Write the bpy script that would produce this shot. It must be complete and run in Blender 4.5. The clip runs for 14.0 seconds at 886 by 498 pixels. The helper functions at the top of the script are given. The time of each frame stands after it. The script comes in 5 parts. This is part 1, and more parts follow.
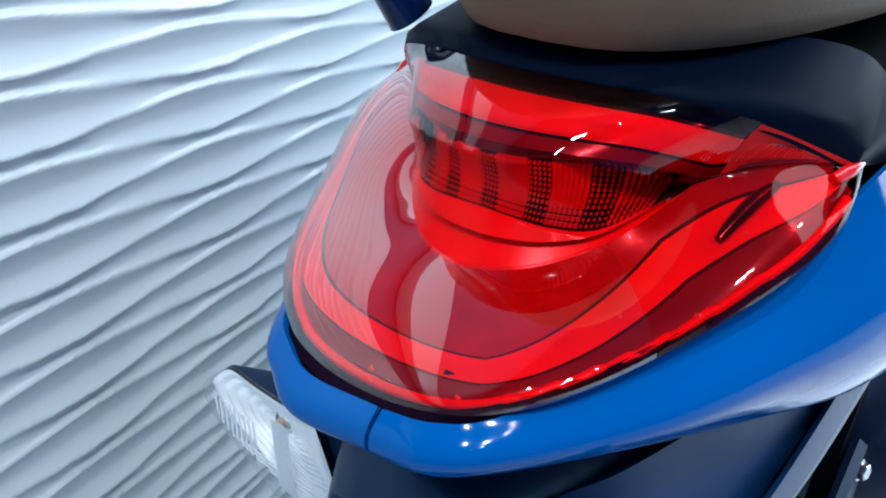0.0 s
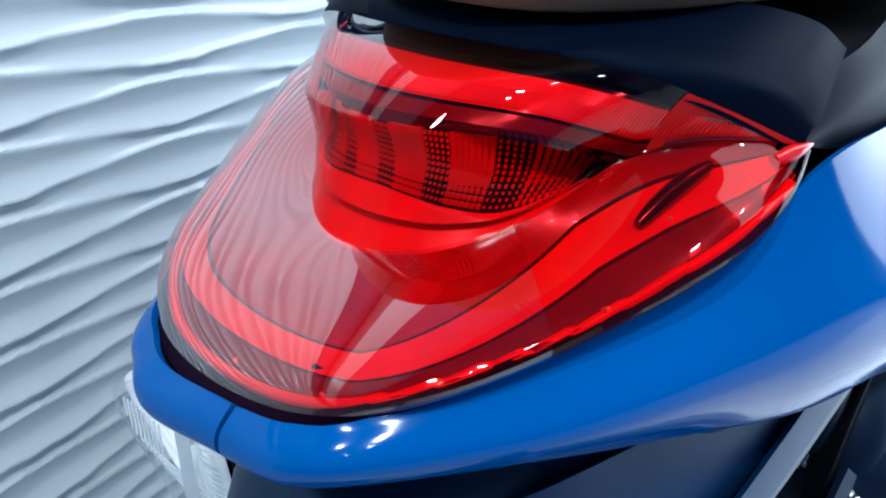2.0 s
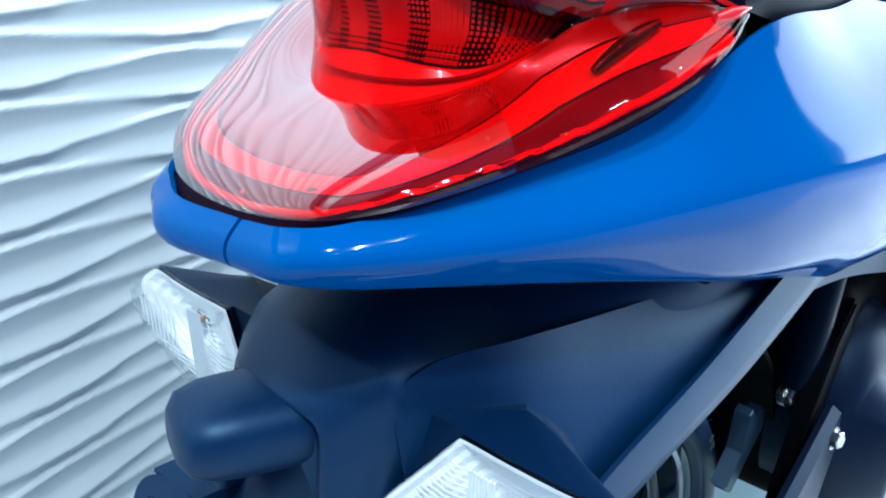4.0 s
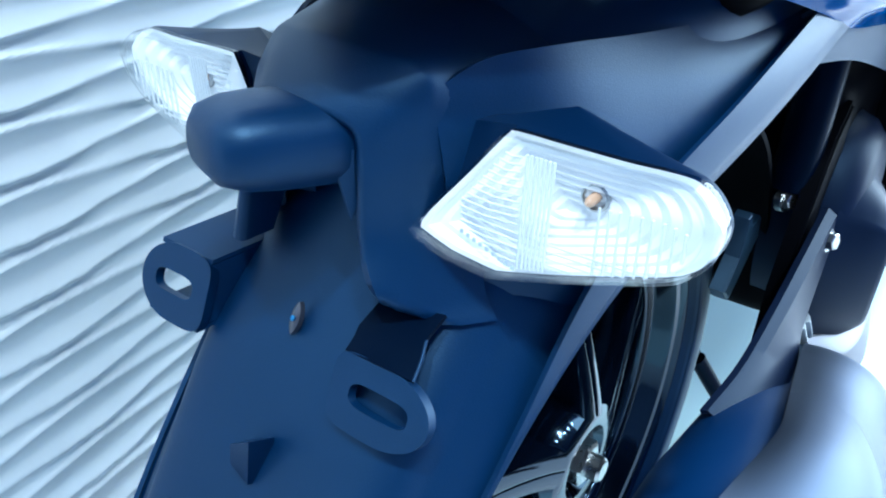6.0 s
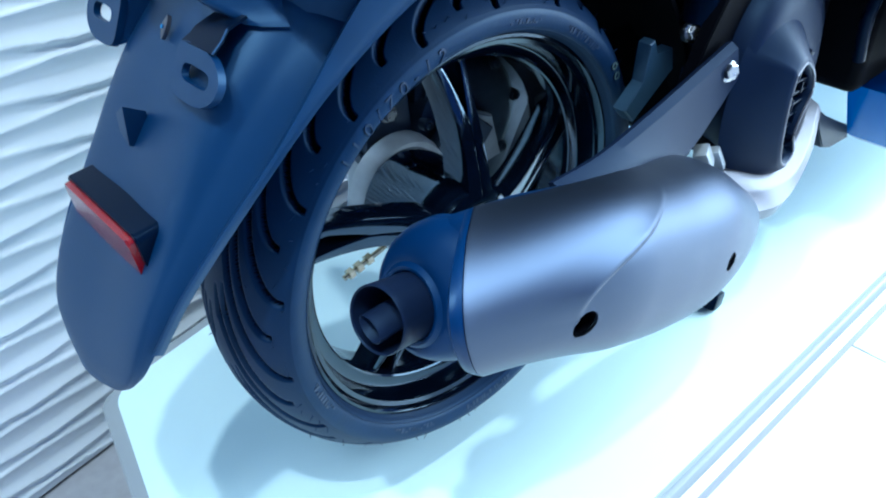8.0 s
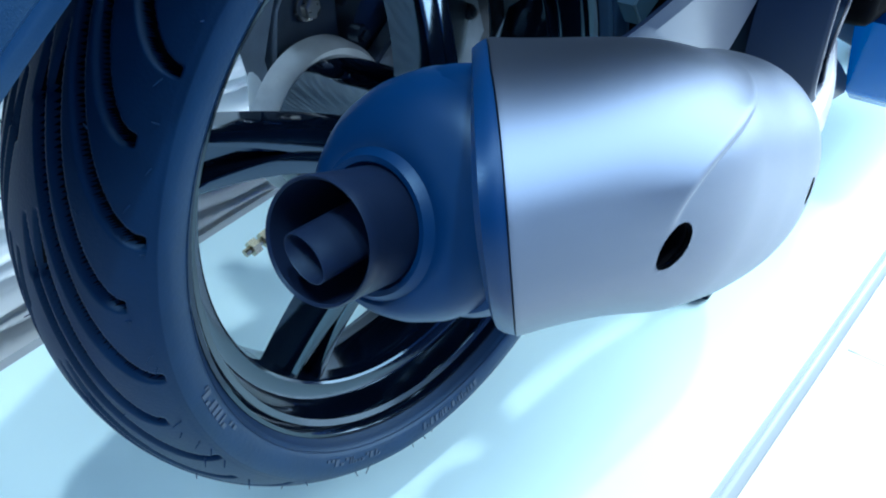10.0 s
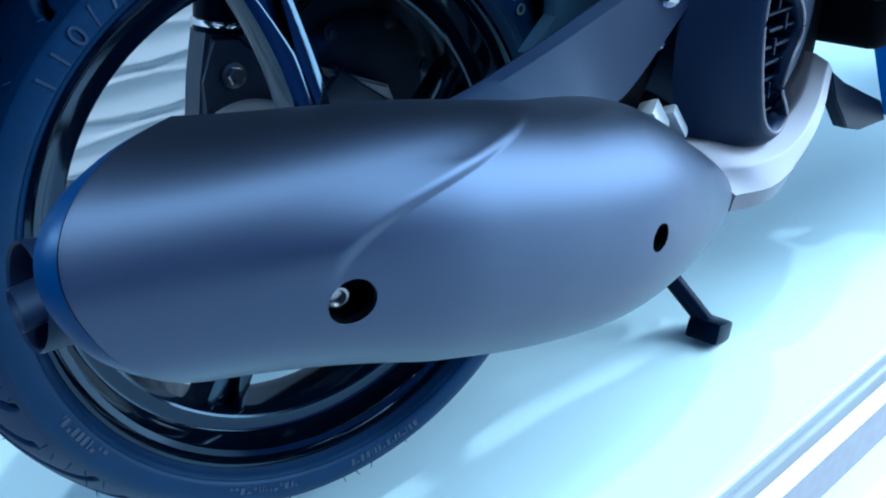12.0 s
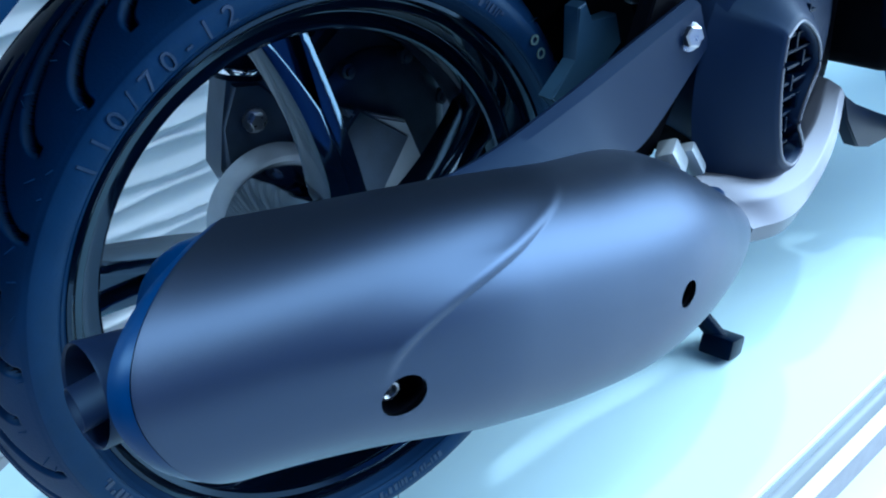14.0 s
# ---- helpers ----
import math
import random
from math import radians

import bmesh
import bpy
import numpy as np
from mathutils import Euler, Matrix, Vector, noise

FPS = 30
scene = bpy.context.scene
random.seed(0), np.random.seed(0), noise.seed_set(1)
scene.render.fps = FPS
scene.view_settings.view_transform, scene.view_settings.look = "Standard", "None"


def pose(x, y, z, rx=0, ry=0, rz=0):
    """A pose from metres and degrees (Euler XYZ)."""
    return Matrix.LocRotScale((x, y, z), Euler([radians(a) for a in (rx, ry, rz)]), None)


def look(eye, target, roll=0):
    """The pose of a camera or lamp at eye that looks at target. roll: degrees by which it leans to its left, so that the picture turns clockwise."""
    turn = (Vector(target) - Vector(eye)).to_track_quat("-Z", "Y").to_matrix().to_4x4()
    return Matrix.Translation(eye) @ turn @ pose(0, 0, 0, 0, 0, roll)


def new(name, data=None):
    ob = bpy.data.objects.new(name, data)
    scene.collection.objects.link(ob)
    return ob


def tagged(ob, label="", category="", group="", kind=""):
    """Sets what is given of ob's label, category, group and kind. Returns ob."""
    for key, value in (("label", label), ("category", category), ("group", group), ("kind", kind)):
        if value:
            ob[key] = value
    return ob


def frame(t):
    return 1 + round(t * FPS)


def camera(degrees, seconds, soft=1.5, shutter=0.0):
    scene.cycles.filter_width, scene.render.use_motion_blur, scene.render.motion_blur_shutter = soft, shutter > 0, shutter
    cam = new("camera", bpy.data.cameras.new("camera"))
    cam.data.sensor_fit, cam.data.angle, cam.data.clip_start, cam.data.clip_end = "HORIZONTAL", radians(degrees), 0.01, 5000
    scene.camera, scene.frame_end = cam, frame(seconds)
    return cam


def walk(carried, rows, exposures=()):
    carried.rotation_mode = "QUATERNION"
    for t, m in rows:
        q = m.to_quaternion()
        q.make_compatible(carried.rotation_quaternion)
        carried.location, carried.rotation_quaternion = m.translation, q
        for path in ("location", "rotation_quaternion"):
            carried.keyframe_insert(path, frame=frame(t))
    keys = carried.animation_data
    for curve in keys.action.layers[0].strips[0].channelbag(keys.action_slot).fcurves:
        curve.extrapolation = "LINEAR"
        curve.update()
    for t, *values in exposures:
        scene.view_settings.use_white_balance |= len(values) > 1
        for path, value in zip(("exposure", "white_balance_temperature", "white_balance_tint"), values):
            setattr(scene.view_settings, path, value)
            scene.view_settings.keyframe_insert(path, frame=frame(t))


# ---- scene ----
cam = camera(58.89, 14.0, soft=2.0)
PATH = [
    (0, 0.1395, -0.3378, 0.7567, 61.34, -0.91, 38.02),
    (0.5, 0.1311, -0.3204, 0.7471, 61.15, -0.28, 38.50),
    (1, 0.1281, -0.3167, 0.7444, 61.19, -0.50, 39.07),
    (1.5, 0.1244, -0.3149, 0.7429, 61.05, -0.67, 39.27),
    (2, 0.1572, -0.2959, 0.7328, 62.79, -1.56, 39.86),
    (2.2, 0.1743, -0.2875, 0.7312, 64.50, -1.97, 40.42),
    (4.3, 0.1989, -0.3486, 0.6724, 64.90, -0.58, 40.09),
    (4.5, 0.1987, -0.3655, 0.6542, 63.89, -0.10, 39.44),
    (4.6, 0.1973, -0.3731, 0.6456, 63.57, 0.33, 38.77),
    (5, 0.1907, -0.3650, 0.6210, 62.23, 0.05, 37.38),
    (5.5, 0.1864, -0.3559, 0.6151, 60.85, -0.36, 36.85),
    (6, 0.1868, -0.3633, 0.6188, 59.01, -0.60, 36.41),
    (6.5, 0.2119, -0.3901, 0.6301, 58.42, -2.35, 34.90),
    (6.8, 0.2437, -0.3945, 0.6433, 58.76, -1.20, 35.14),
    (7, 0.2815, -0.3925, 0.6413, 58.48, -0.60, 37.20),
    (7.5, 0.3776, -0.3815, 0.6044, 56.43, 0.63, 43.71),
    (8, 0.4065, -0.3676, 0.5888, 54.06, 0.57, 47.18),
    (8.2, 0.4086, -0.3637, 0.5868, 53.47, 0.38, 47.11),
    (10.3, 0.2783, -0.2996, 0.4126, 57.89, -2.82, 39.55),
    (10.5, 0.2763, -0.2983, 0.4114, 57.89, -2.90, 39.41),
    (11, 0.2783, -0.2916, 0.4178, 57.20, -3.03, 39.64),
    (11.4, 0.3541, -0.2411, 0.4289, 59.22, 0.65, 45.83),
    (11.5, 0.3774, -0.2269, 0.4337, 59.93, 1.05, 47.03),
    (12, 0.4230, -0.1863, 0.4404, 60.08, 4.72, 52.00),
    (12.5, 0.4214, -0.1747, 0.4432, 59.00, 6.40, 54.62),
    (13, 0.4252, -0.1594, 0.4551, 58.35, 6.27, 54.61),
    (13.5, 0.4266, -0.1510, 0.4797, 58.61, 6.77, 52.54),
    (14, 0.3999, -0.1881, 0.4843, 57.97, 5.51, 50.98),
]
walk(cam, [(t, pose(*p)) for t, *p in PATH], [(0, -0.68, 6050, 11), (2.2, -0.68, 6050, 11), (4.3, -0.2, 5850, 6), (5.0, -0.1, 5700, 6), (6.5, 0.0, 5650, 5), (8.2, 0.1, 5650, 5), (10.3, 0.1, 5750, 5), (11.0, 0.08, 5750, 5), (12.0, -0.28, 5200, 5), (14, -0.28, 5200, 5)])


# ---- light ----
world = bpy.data.worlds.new("room_air")
scene.world = world
world.use_nodes = True
bg = world.node_tree.nodes["Background"]
bg.inputs[0].default_value = (0.18, 0.38, 0.85, 1)
bg.inputs[1].default_value = 0.35


def area(name, eye, target, sx, sy, watts, color=(1, 1, 1)):
    d = bpy.data.lights.new(name, "AREA")
    d.shape, d.size, d.size_y, d.energy, d.color = "RECTANGLE", sx, sy, watts, color
    ob = new(name, d)
    ob.matrix_world = look(eye, target)
    return ob


area("ceiling_strip_light", (1.00, 1.45, 2.36), (1.00, 1.45, 0), 1.2, 2.4, 58, (0.84, 0.96, 1.0))
area("ceiling_strip_light", (2.05, 1.75, 2.36), (2.05, 1.75, 0), 1.2, 1.9, 52, (0.84, 0.96, 1.0))
area("window_light", (1.36, 2.20, 1.02), (0.2, 0.0, 0.3), 2.0, 1.9, 156, (0.84, 0.96, 1.0))
area("ceiling_spot_light", (0.30, -0.9, 2.30), (0.1, 0.0, 0.4), 0.06, 0.06, 26, (0.9, 0.98, 1.0))
area("ceiling_spot_light", (0.75, -0.7, 2.30), (0.1, 0.0, 0.4), 0.06, 0.06, 26, (0.9, 0.98, 1.0))

for k in range(5):
    area("ceiling_spot_light", (0.95, -1.35 + 0.42 * k, 2.38), (0.3, -0.3 + 0.1 * k, 0.4), 0.05, 0.05, 3.0, (0.9, 0.98, 1.0))

# ---- materials ----


def material(name, color, rough=0.5, metal=0.0, coat=0.0, spec=0.5, grain=0.0, grain_scale=900.0, stain=0.12, stain_scale=14.0, rough_var=0.12, tint=None):
    m = bpy.data.materials.new(name)
    m.use_nodes = True
    n, l = m.node_tree.nodes, m.node_tree.links
    p = n["Principled BSDF"]
    p.inputs["Metallic"].default_value = metal
    p.inputs["Coat Weight"].default_value = coat
    p.inputs["Coat Roughness"].default_value = 0.03
    p.inputs["Specular IOR Level"].default_value = spec
    if tint:
        p.inputs["Specular Tint"].default_value = (*tint, 1)
    co = n.new("ShaderNodeTexCoord")
    big = n.new("ShaderNodeTexNoise")
    big.inputs["Scale"].default_value, big.inputs["Detail"].default_value = stain_scale, 6
    l.new(co.outputs["Object"], big.inputs["Vector"])
    mix = n.new("ShaderNodeMix")
    mix.data_type = "RGBA"
    mix.inputs[6].default_value = tuple(c * (1 - stain) for c in color) + (1,)
    mix.inputs[7].default_value = tuple(min(1, c * (1 + stain)) for c in color) + (1,)
    l.new(big.outputs["Fac"], mix.inputs[0])
    l.new(mix.outputs[2], p.inputs["Base Color"])
    rr = n.new("ShaderNodeMapRange")
    rr.inputs[3].default_value, rr.inputs[4].default_value = max(0.02, rough * (1 - rough_var)), min(1, rough * (1 + rough_var))
    fine = n.new("ShaderNodeTexNoise")
    fine.inputs["Scale"].default_value, fine.inputs["Detail"].default_value = grain_scale, 3
    l.new(co.outputs["Object"], fine.inputs["Vector"])
    l.new(big.outputs["Fac"], rr.inputs[0])
    l.new(rr.outputs[0], p.inputs["Roughness"])
    if grain:
        b = n.new("ShaderNodeBump")
        b.inputs["Strength"].default_value, b.inputs["Distance"].default_value = grain, 0.0006
        l.new(fine.outputs["Fac"], b.inputs["Height"])
        l.new(b.outputs[0], p.inputs["Normal"])
    return m


def clear(name, tint, rough=0.0, face=0.05, power=4.0):
    """Thin clear plastic: light passes tinted, and the skin mirrors more towards its edges."""
    m = bpy.data.materials.new(name)
    m.use_nodes = True
    n, l = m.node_tree.nodes, m.node_tree.links
    n.remove(n["Principled BSDF"])
    t, g, f, x, pw, mr = (n.new("ShaderNode" + k) for k in ("BsdfTransparent", "BsdfGlossy", "LayerWeight", "MixShader", "Math", "MapRange"))
    t.inputs[0].default_value = (*tint, 1)
    g.inputs["Roughness"].default_value = rough
    f.inputs[0].default_value = 0.5
    pw.operation = "POWER"
    pw.inputs[1].default_value = power
    mr.inputs[3].default_value = face
    l.new(f.outputs["Facing"], pw.inputs[0])
    l.new(pw.outputs[0], mr.inputs[0])
    l.new(mr.outputs[0], x.inputs[0])
    l.new(t.outputs[0], x.inputs[1])
    l.new(g.outputs[0], x.inputs[2])
    l.new(x.outputs[0], n["Material Output"].inputs[0])
    return m


WALL = material("white_wave_panel", (0.69, 0.75, 0.775), 0.32, coat=0.3, stain=0.03, grain=0.03, grain_scale=300)
PLINTH = material("pale_glossy_laminate", (0.60, 0.79, 0.81), 0.42, coat=0.0, stain=0.03, stain_scale=5)
TILE = material("pale_floor_tile", (0.62, 0.64, 0.66), 0.2, stain=0.06, stain_scale=8)
GROUT = material("grey_tile_grout", (0.30, 0.31, 0.33), 0.8, stain=0.2, stain_scale=60, grain=0.3)
# unseen walls and ceiling: dark blues put in to tint the reflections
PAINT = material("plain_room_paint", (0.035, 0.065, 0.14), 0.7, stain=0.05, stain_scale=2)
CEIL = material("reflected_ceiling_blue", (0.025, 0.055, 0.12), 0.8, stain=0.04, stain_scale=2)
SOUTHWALL = material("reflected_wall_grey", (0.09, 0.13, 0.22), 0.7, stain=0.05, stain_scale=2)
BLUEWALL = material("reflected_wall_blue", (0.012, 0.06, 0.24), 0.6, stain=0.06, stain_scale=2)
CHROME = material("polished_chrome", (0.75, 0.76, 0.78), 0.12, metal=1.0, stain=0.03)
EDGE = material("white_edge_strip", (0.88, 0.90, 0.91), 0.3, stain=0.04)
EDGING = material("grey_edge_band", (0.26, 0.29, 0.31), 0.35, stain=0.08)
GLINTBLUE = material("blue_glint_metal", (0.05, 0.22, 0.45), 0.35, metal=1.0, stain=0.05)
SCREW = material("dull_screw_steel", (0.24, 0.25, 0.26), 0.32, metal=1.0, stain=0.15, stain_scale=200)
STEEL = material("zinc_plated_steel", (0.40, 0.41, 0.41), 0.28, metal=1.0, stain=0.15, stain_scale=200)
CAST = material("dark_cast_aluminium", (0.045, 0.065, 0.095), 0.45, metal=0.6, stain=0.45, stain_scale=60, grain=0.25, grain_scale=500)
PALE = material("pale_cast_metal", (0.33, 0.37, 0.40), 0.45, metal=0.35, stain=0.25, stain_scale=70, grain=0.2, grain_scale=500)
BLACK = material("grained_black_plastic", (0.0010, 0.0150, 0.053), 0.44, spec=0.54, stain=0.1, grain=0.16, grain_scale=1500, tint=(0.38, 0.68, 1.0))
HOUSING = material("smooth_black_lamp_housing", (0.0010, 0.0095, 0.034), 0.40, spec=0.22, stain=0.08, grain=0.05, grain_scale=1500, tint=(0.42, 0.70, 1.0))
SATIN = material("satin_black_plastic", (0.001, 0.004, 0.013), 0.30, spec=0.06, stain=0.1, grain=0.05, grain_scale=1200, tint=(0.42, 0.70, 1.0))
COVER = material("matt_black_tail_plastic", (0.001, 0.003, 0.010), 0.5, spec=0.03, stain=0.1, grain=0.05, grain_scale=1200, tint=(0.42, 0.70, 1.0))
# black parts, and recesses whose shade is put into the colour
DEEP = material("black_rubber_paint_and_shade", (0.0006, 0.0010, 0.0026), 0.6, spec=0.04, stain=0.2)
GLOSSBLACK = material("gloss_black_paint", (0.0008, 0.002, 0.006), 0.09, coat=0.0, spec=0.8, stain=0.1, tint=(0.45, 0.72, 1.0))
RIMBLACK = material("black_wheel_paint", (0.0008, 0.002, 0.006), 0.09, spec=0.5, coat=0.0, stain=0.1, tint=(0.45, 0.72, 1.0))
RUBBER = material("tyre_rubber", (0.0018, 0.0125, 0.043), 0.50, spec=0.22, stain=0.2, stain_scale=40, grain=0.2, grain_scale=700, tint=(0.42, 0.70, 1.0))
SIDEWALL = material("paler_sidewall_rubber", (0.0048, 0.0190, 0.054), 0.45, spec=0.26, stain=0.3, stain_scale=55, grain=0.2, grain_scale=500, tint=(0.42, 0.70, 1.0))
LETTER = material("raised_tyre_lettering", (0.014, 0.032, 0.070), 0.45, spec=0.45, stain=0.2, stain_scale=80)
# near-black rubber that paints shade into the tread grooves
GROOVE = material("groove_shade_rubber", (0.0008, 0.0012, 0.0025), 0.8, spec=0.1)
BLUE = material("blue_gloss_paint", (0.0, 0.080, 0.30), 0.10, spec=0.09, coat=0.14, stain=0.03)
NAVY = material("dark_blue_gloss_paint", (0.001, 0.008, 0.045), 0.14, spec=0.1, coat=0.3, stain=0.03)
TAN = material("tan_seat_vinyl", (0.150, 0.108, 0.074), 0.65, spec=0.15, stain=0.06, grain=0.3, grain_scale=420)
SHIELD = material("silver_heat_paint", (0.050, 0.068, 0.104), 0.42, metal=1.0, stain=0.03, grain=0.05, grain_scale=2200, rough_var=0.05)
CANBLACK = material("matt_black_heat_paint", (0.0015, 0.0170, 0.066), 0.40, metal=0.0, spec=0.30, stain=0.1, grain=0.08, grain_scale=1800, tint=(0.42, 0.70, 1.0))
ARM = material("dark_grey_paint", (0.005, 0.010, 0.028), 0.46, metal=0.0, spec=0.17, stain=0.06, grain=0.06, grain_scale=1500, tint=(0.42, 0.70, 1.0))
GREY = material("silver_grey_paint", (0.10, 0.105, 0.125), 0.36, metal=0.7, stain=0.05, grain=0.05, grain_scale=1500)
RED = material("bright_red_lamp_plastic", (0.66, 0.006, 0.007), 0.22, coat=0.6, stain=0.45, stain_scale=38)
REDRIB = material("ribbed_red_lamp_plastic", (0.33, 0.004, 0.008), 0.25, coat=0.5, stain=0.55, stain_scale=45)
CHEEKRED = material("deep_red_moulding", (0.60, 0.004, 0.005), 0.35, spec=0.15, stain=0.5, stain_scale=30)
MIDRED = material("translucent_red_lamp_plastic", (0.13, 0.003, 0.012), 0.22, coat=0.5, stain=0.5, stain_scale=60)
DARKRED = material("dark_red_lamp_plastic", (0.035, 0.001, 0.004), 0.25, coat=0.5, stain=0.3, stain_scale=80)
BORDER = material("dark_violet_lamp_border", (0.008, 0.002, 0.009), 0.5, spec=0.04, stain=0.1)
LEDDARK = material("smoked_led_window", (0.02, 0.001, 0.002), 0.2, coat=0.6, stain=0.4, stain_scale=300)
MIRROR = material("lamp_reflector", (0.90, 0.91, 0.91), 0.3, metal=0.0, stain=0.05, stain_scale=120)
AMBER = material("amber_bulb_glass", (0.60, 0.36, 0.22), 0.15, coat=0.5)
FROST = material("bright_moulded_lens_rib", (0.80, 0.84, 0.86), 0.15, coat=0.6, stain=0.05)
WHITEPRINT = material("moulded_white_mark", (0.55, 0.62, 0.66), 0.5)
PAINTDOT = material("faint_paint_mark", (0.09, 0.14, 0.13), 0.5, stain=0.3, stain_scale=300)
REDGLASS = clear("red_lamp_lens", (1.0, 0.05, 0.065), 0.006, 0.04, 1.6)
REDROOF = clear("red_upper_lens", (1.0, 0.05, 0.065), 0.006, 0.04, 3.0)
REDEND = clear("red_end_lens", (1.0, 0.05, 0.065), 0.02, 0.03, 7.0)
PANE = clear("satin_red_pane", (1.0, 0.08, 0.09), 0.05, 0.01, 6.0)
CLEAR = clear("clear_lamp_lens", (0.98, 0.99, 0.99), 0.02, 0.05, 4.5)

# ---- building helpers ----


def V(*a):
    return Vector(a)


def part(name, bm, mat, parent=None, label="", smooth=40.0):
    bmesh.ops.recalc_face_normals(bm, faces=bm.faces)
    lim = radians(smooth)
    for f in bm.faces:
        f.smooth = smooth > 0
    for e in bm.edges:
        e.smooth = len(e.link_faces) == 2 and e.calc_face_angle(0) < lim
    me = bpy.data.meshes.new(name)
    bm.to_mesh(me)
    bm.free()
    for m in mat if isinstance(mat, (list, tuple)) else (mat,):
        me.materials.append(m)
    ob = new(name, me)
    ob.parent = parent
    if label:
        tagged(ob, label=label)
    return ob


def sheet(bm, rows, wrap=False, mi=0):
    """Quads over rows of points."""
    vs = [[bm.verts.new(p) for p in r] for r in rows]
    for a, b in zip(vs, vs[1:]):
        k = len(a)
        for i in range(k if wrap else k - 1):
            j = (i + 1) % k
            f = bm.faces.new((a[i], a[j], b[j], b[i]))
            f.material_index = mi
    return vs


def cap(bm, ring, mi=0):
    f = bm.faces.new(ring)
    f.material_index = mi
    return f


def loft(bm, rings, ends=True, mi=0):
    vs = sheet(bm, rings, True, mi)
    if ends:
        cap(bm, vs[0][::-1], mi)
        cap(bm, vs[-1], mi)
    return vs


def shell(bm, rows, thick, wrap=False):
    """A sheet with thickness towards its back."""
    rows = [[Vector(p) for p in r] for r in rows]
    n, k = len(rows), len(rows[0])
    back = []
    for i in range(n):
        line = []
        for j in range(k):
            du = rows[i][(j + 1) % k if wrap else min(j + 1, k - 1)] - rows[i][(j - 1) % k if wrap else max(j - 1, 0)]
            dv = rows[min(i + 1, n - 1)][j] - rows[max(i - 1, 0)][j]
            nn = du.cross(dv)
            nn = nn.normalized() if nn.length > 1e-12 else V(0, 0, 1)
            line.append(rows[i][j] - nn * thick)
        back.append(line)
    a = sheet(bm, rows, wrap)
    b = sheet(bm, back, wrap)
    for x, y in ((a[0], b[0]), (a[-1], b[-1])):
        for i in range(k if wrap else k - 1):
            j = (i + 1) % k
            bm.faces.new((x[i], x[j], y[j], y[i]))
    if not wrap:
        for s in (0, -1):
            for i in range(n - 1):
                bm.faces.new((a[i][s], a[i + 1][s], b[i + 1][s], b[i][s]))


def spline(pts, n):
    """A smooth curve through points, n samples."""
    pts = [Vector(p) for p in pts]
    q = [pts[0] * 2 - pts[1]] + pts + [pts[-1] * 2 - pts[-2]]
    out = []
    for s in range(n):
        t = s / (n - 1) * (len(pts) - 1)
        i = min(int(t), len(pts) - 2)
        f = t - i
        a, b, c, d = q[i:i + 4]
        out.append(0.5 * ((2 * b) + (c - a) * f + (2 * a - 5 * b + 4 * c - d) * f * f + (3 * b - a - 3 * c + d) * f ** 3))
    return out


def patch(grid, nu, nv):
    """A smooth surface through a grid of points."""
    wide = [spline(r, nu) for r in grid]
    cols = [spline([r[j] for r in wide], nv) for j in range(nu)]
    return [[cols[j][i] for j in range(nu)] for i in range(nv)]


def tube(bm, pts, rad, n=12, ends=True, mi=0, flat=1.0):
    pts = [Vector(p) for p in pts]
    rings = []
    up = V(0, 0, 1)
    for i, p in enumerate(pts):
        d = (pts[min(i + 1, len(pts) - 1)] - pts[max(i - 1, 0)]).normalized()
        s = d.cross(up)
        s = s.normalized() if s.length > 1e-4 else V(1, 0, 0)
        w = s.cross(d)
        r = rad[i] if isinstance(rad, (list, tuple)) else rad
        rings.append([p + s * math.cos(a) * r + w * math.sin(a) * r * flat for a in (2 * math.pi * k / n for k in range(n))])
    loft(bm, rings, ends, mi)


def lathe(bm, prof, o, d, n=48, mi=0, ends=False):
    """prof: rows of (along the axis, radius)."""
    o, d = Vector(o), Vector(d).normalized()
    s = d.orthogonal().normalized()
    w = d.cross(s)
    rings = [[o + d * a + (s * math.cos(t) + w * math.sin(t)) * r for t in (2 * math.pi * k / n for k in range(n))] for a, r in prof]
    return loft(bm, rings, ends, mi)


def block(bm, c, size, bevel=0.002, turn=(0, 0, 0), seg=2):
    b = bmesh.new()
    bmesh.ops.create_cube(b, size=1)
    bmesh.ops.scale(b, vec=size, verts=b.verts)
    if bevel:
        bmesh.ops.bevel(b, geom=b.edges[:], offset=bevel, segments=seg, affect="EDGES", profile=0.6)
    bmesh.ops.transform(b, matrix=pose(*c, *turn), verts=b.verts)
    me = bpy.data.meshes.new("block")
    b.to_mesh(me)
    b.free()
    bm.from_mesh(me)
    bpy.data.meshes.remove(me)


def prism(bm, outline, o, ex, ey, ez, depth, bevel=0.0):
    """A plate with that outline in the plane ex, ey, going depth along ez."""
    o, ex, ey, ez = (Vector(q) for q in (o, ex, ey, ez))
    b = bmesh.new()
    lo = [b.verts.new(o + ex * x + ey * y) for x, y in outline]
    hi = [b.verts.new(o + ex * x + ey * y + ez * depth) for x, y in outline]
    k = len(outline)
    b.faces.new(lo[::-1])
    b.faces.new(hi)
    for i in range(k):
        b.faces.new((lo[i], lo[(i + 1) % k], hi[(i + 1) % k], hi[i]))
    if bevel:
        es = [e for e in b.edges if (e.verts[0] in hi) and (e.verts[1] in hi)]
        bmesh.ops.bevel(b, geom=es, offset=bevel, segments=3, affect="EDGES")
    me = bpy.data.meshes.new("prism")
    b.to_mesh(me)
    b.free()
    bm.from_mesh(me)
    bpy.data.meshes.remove(me)


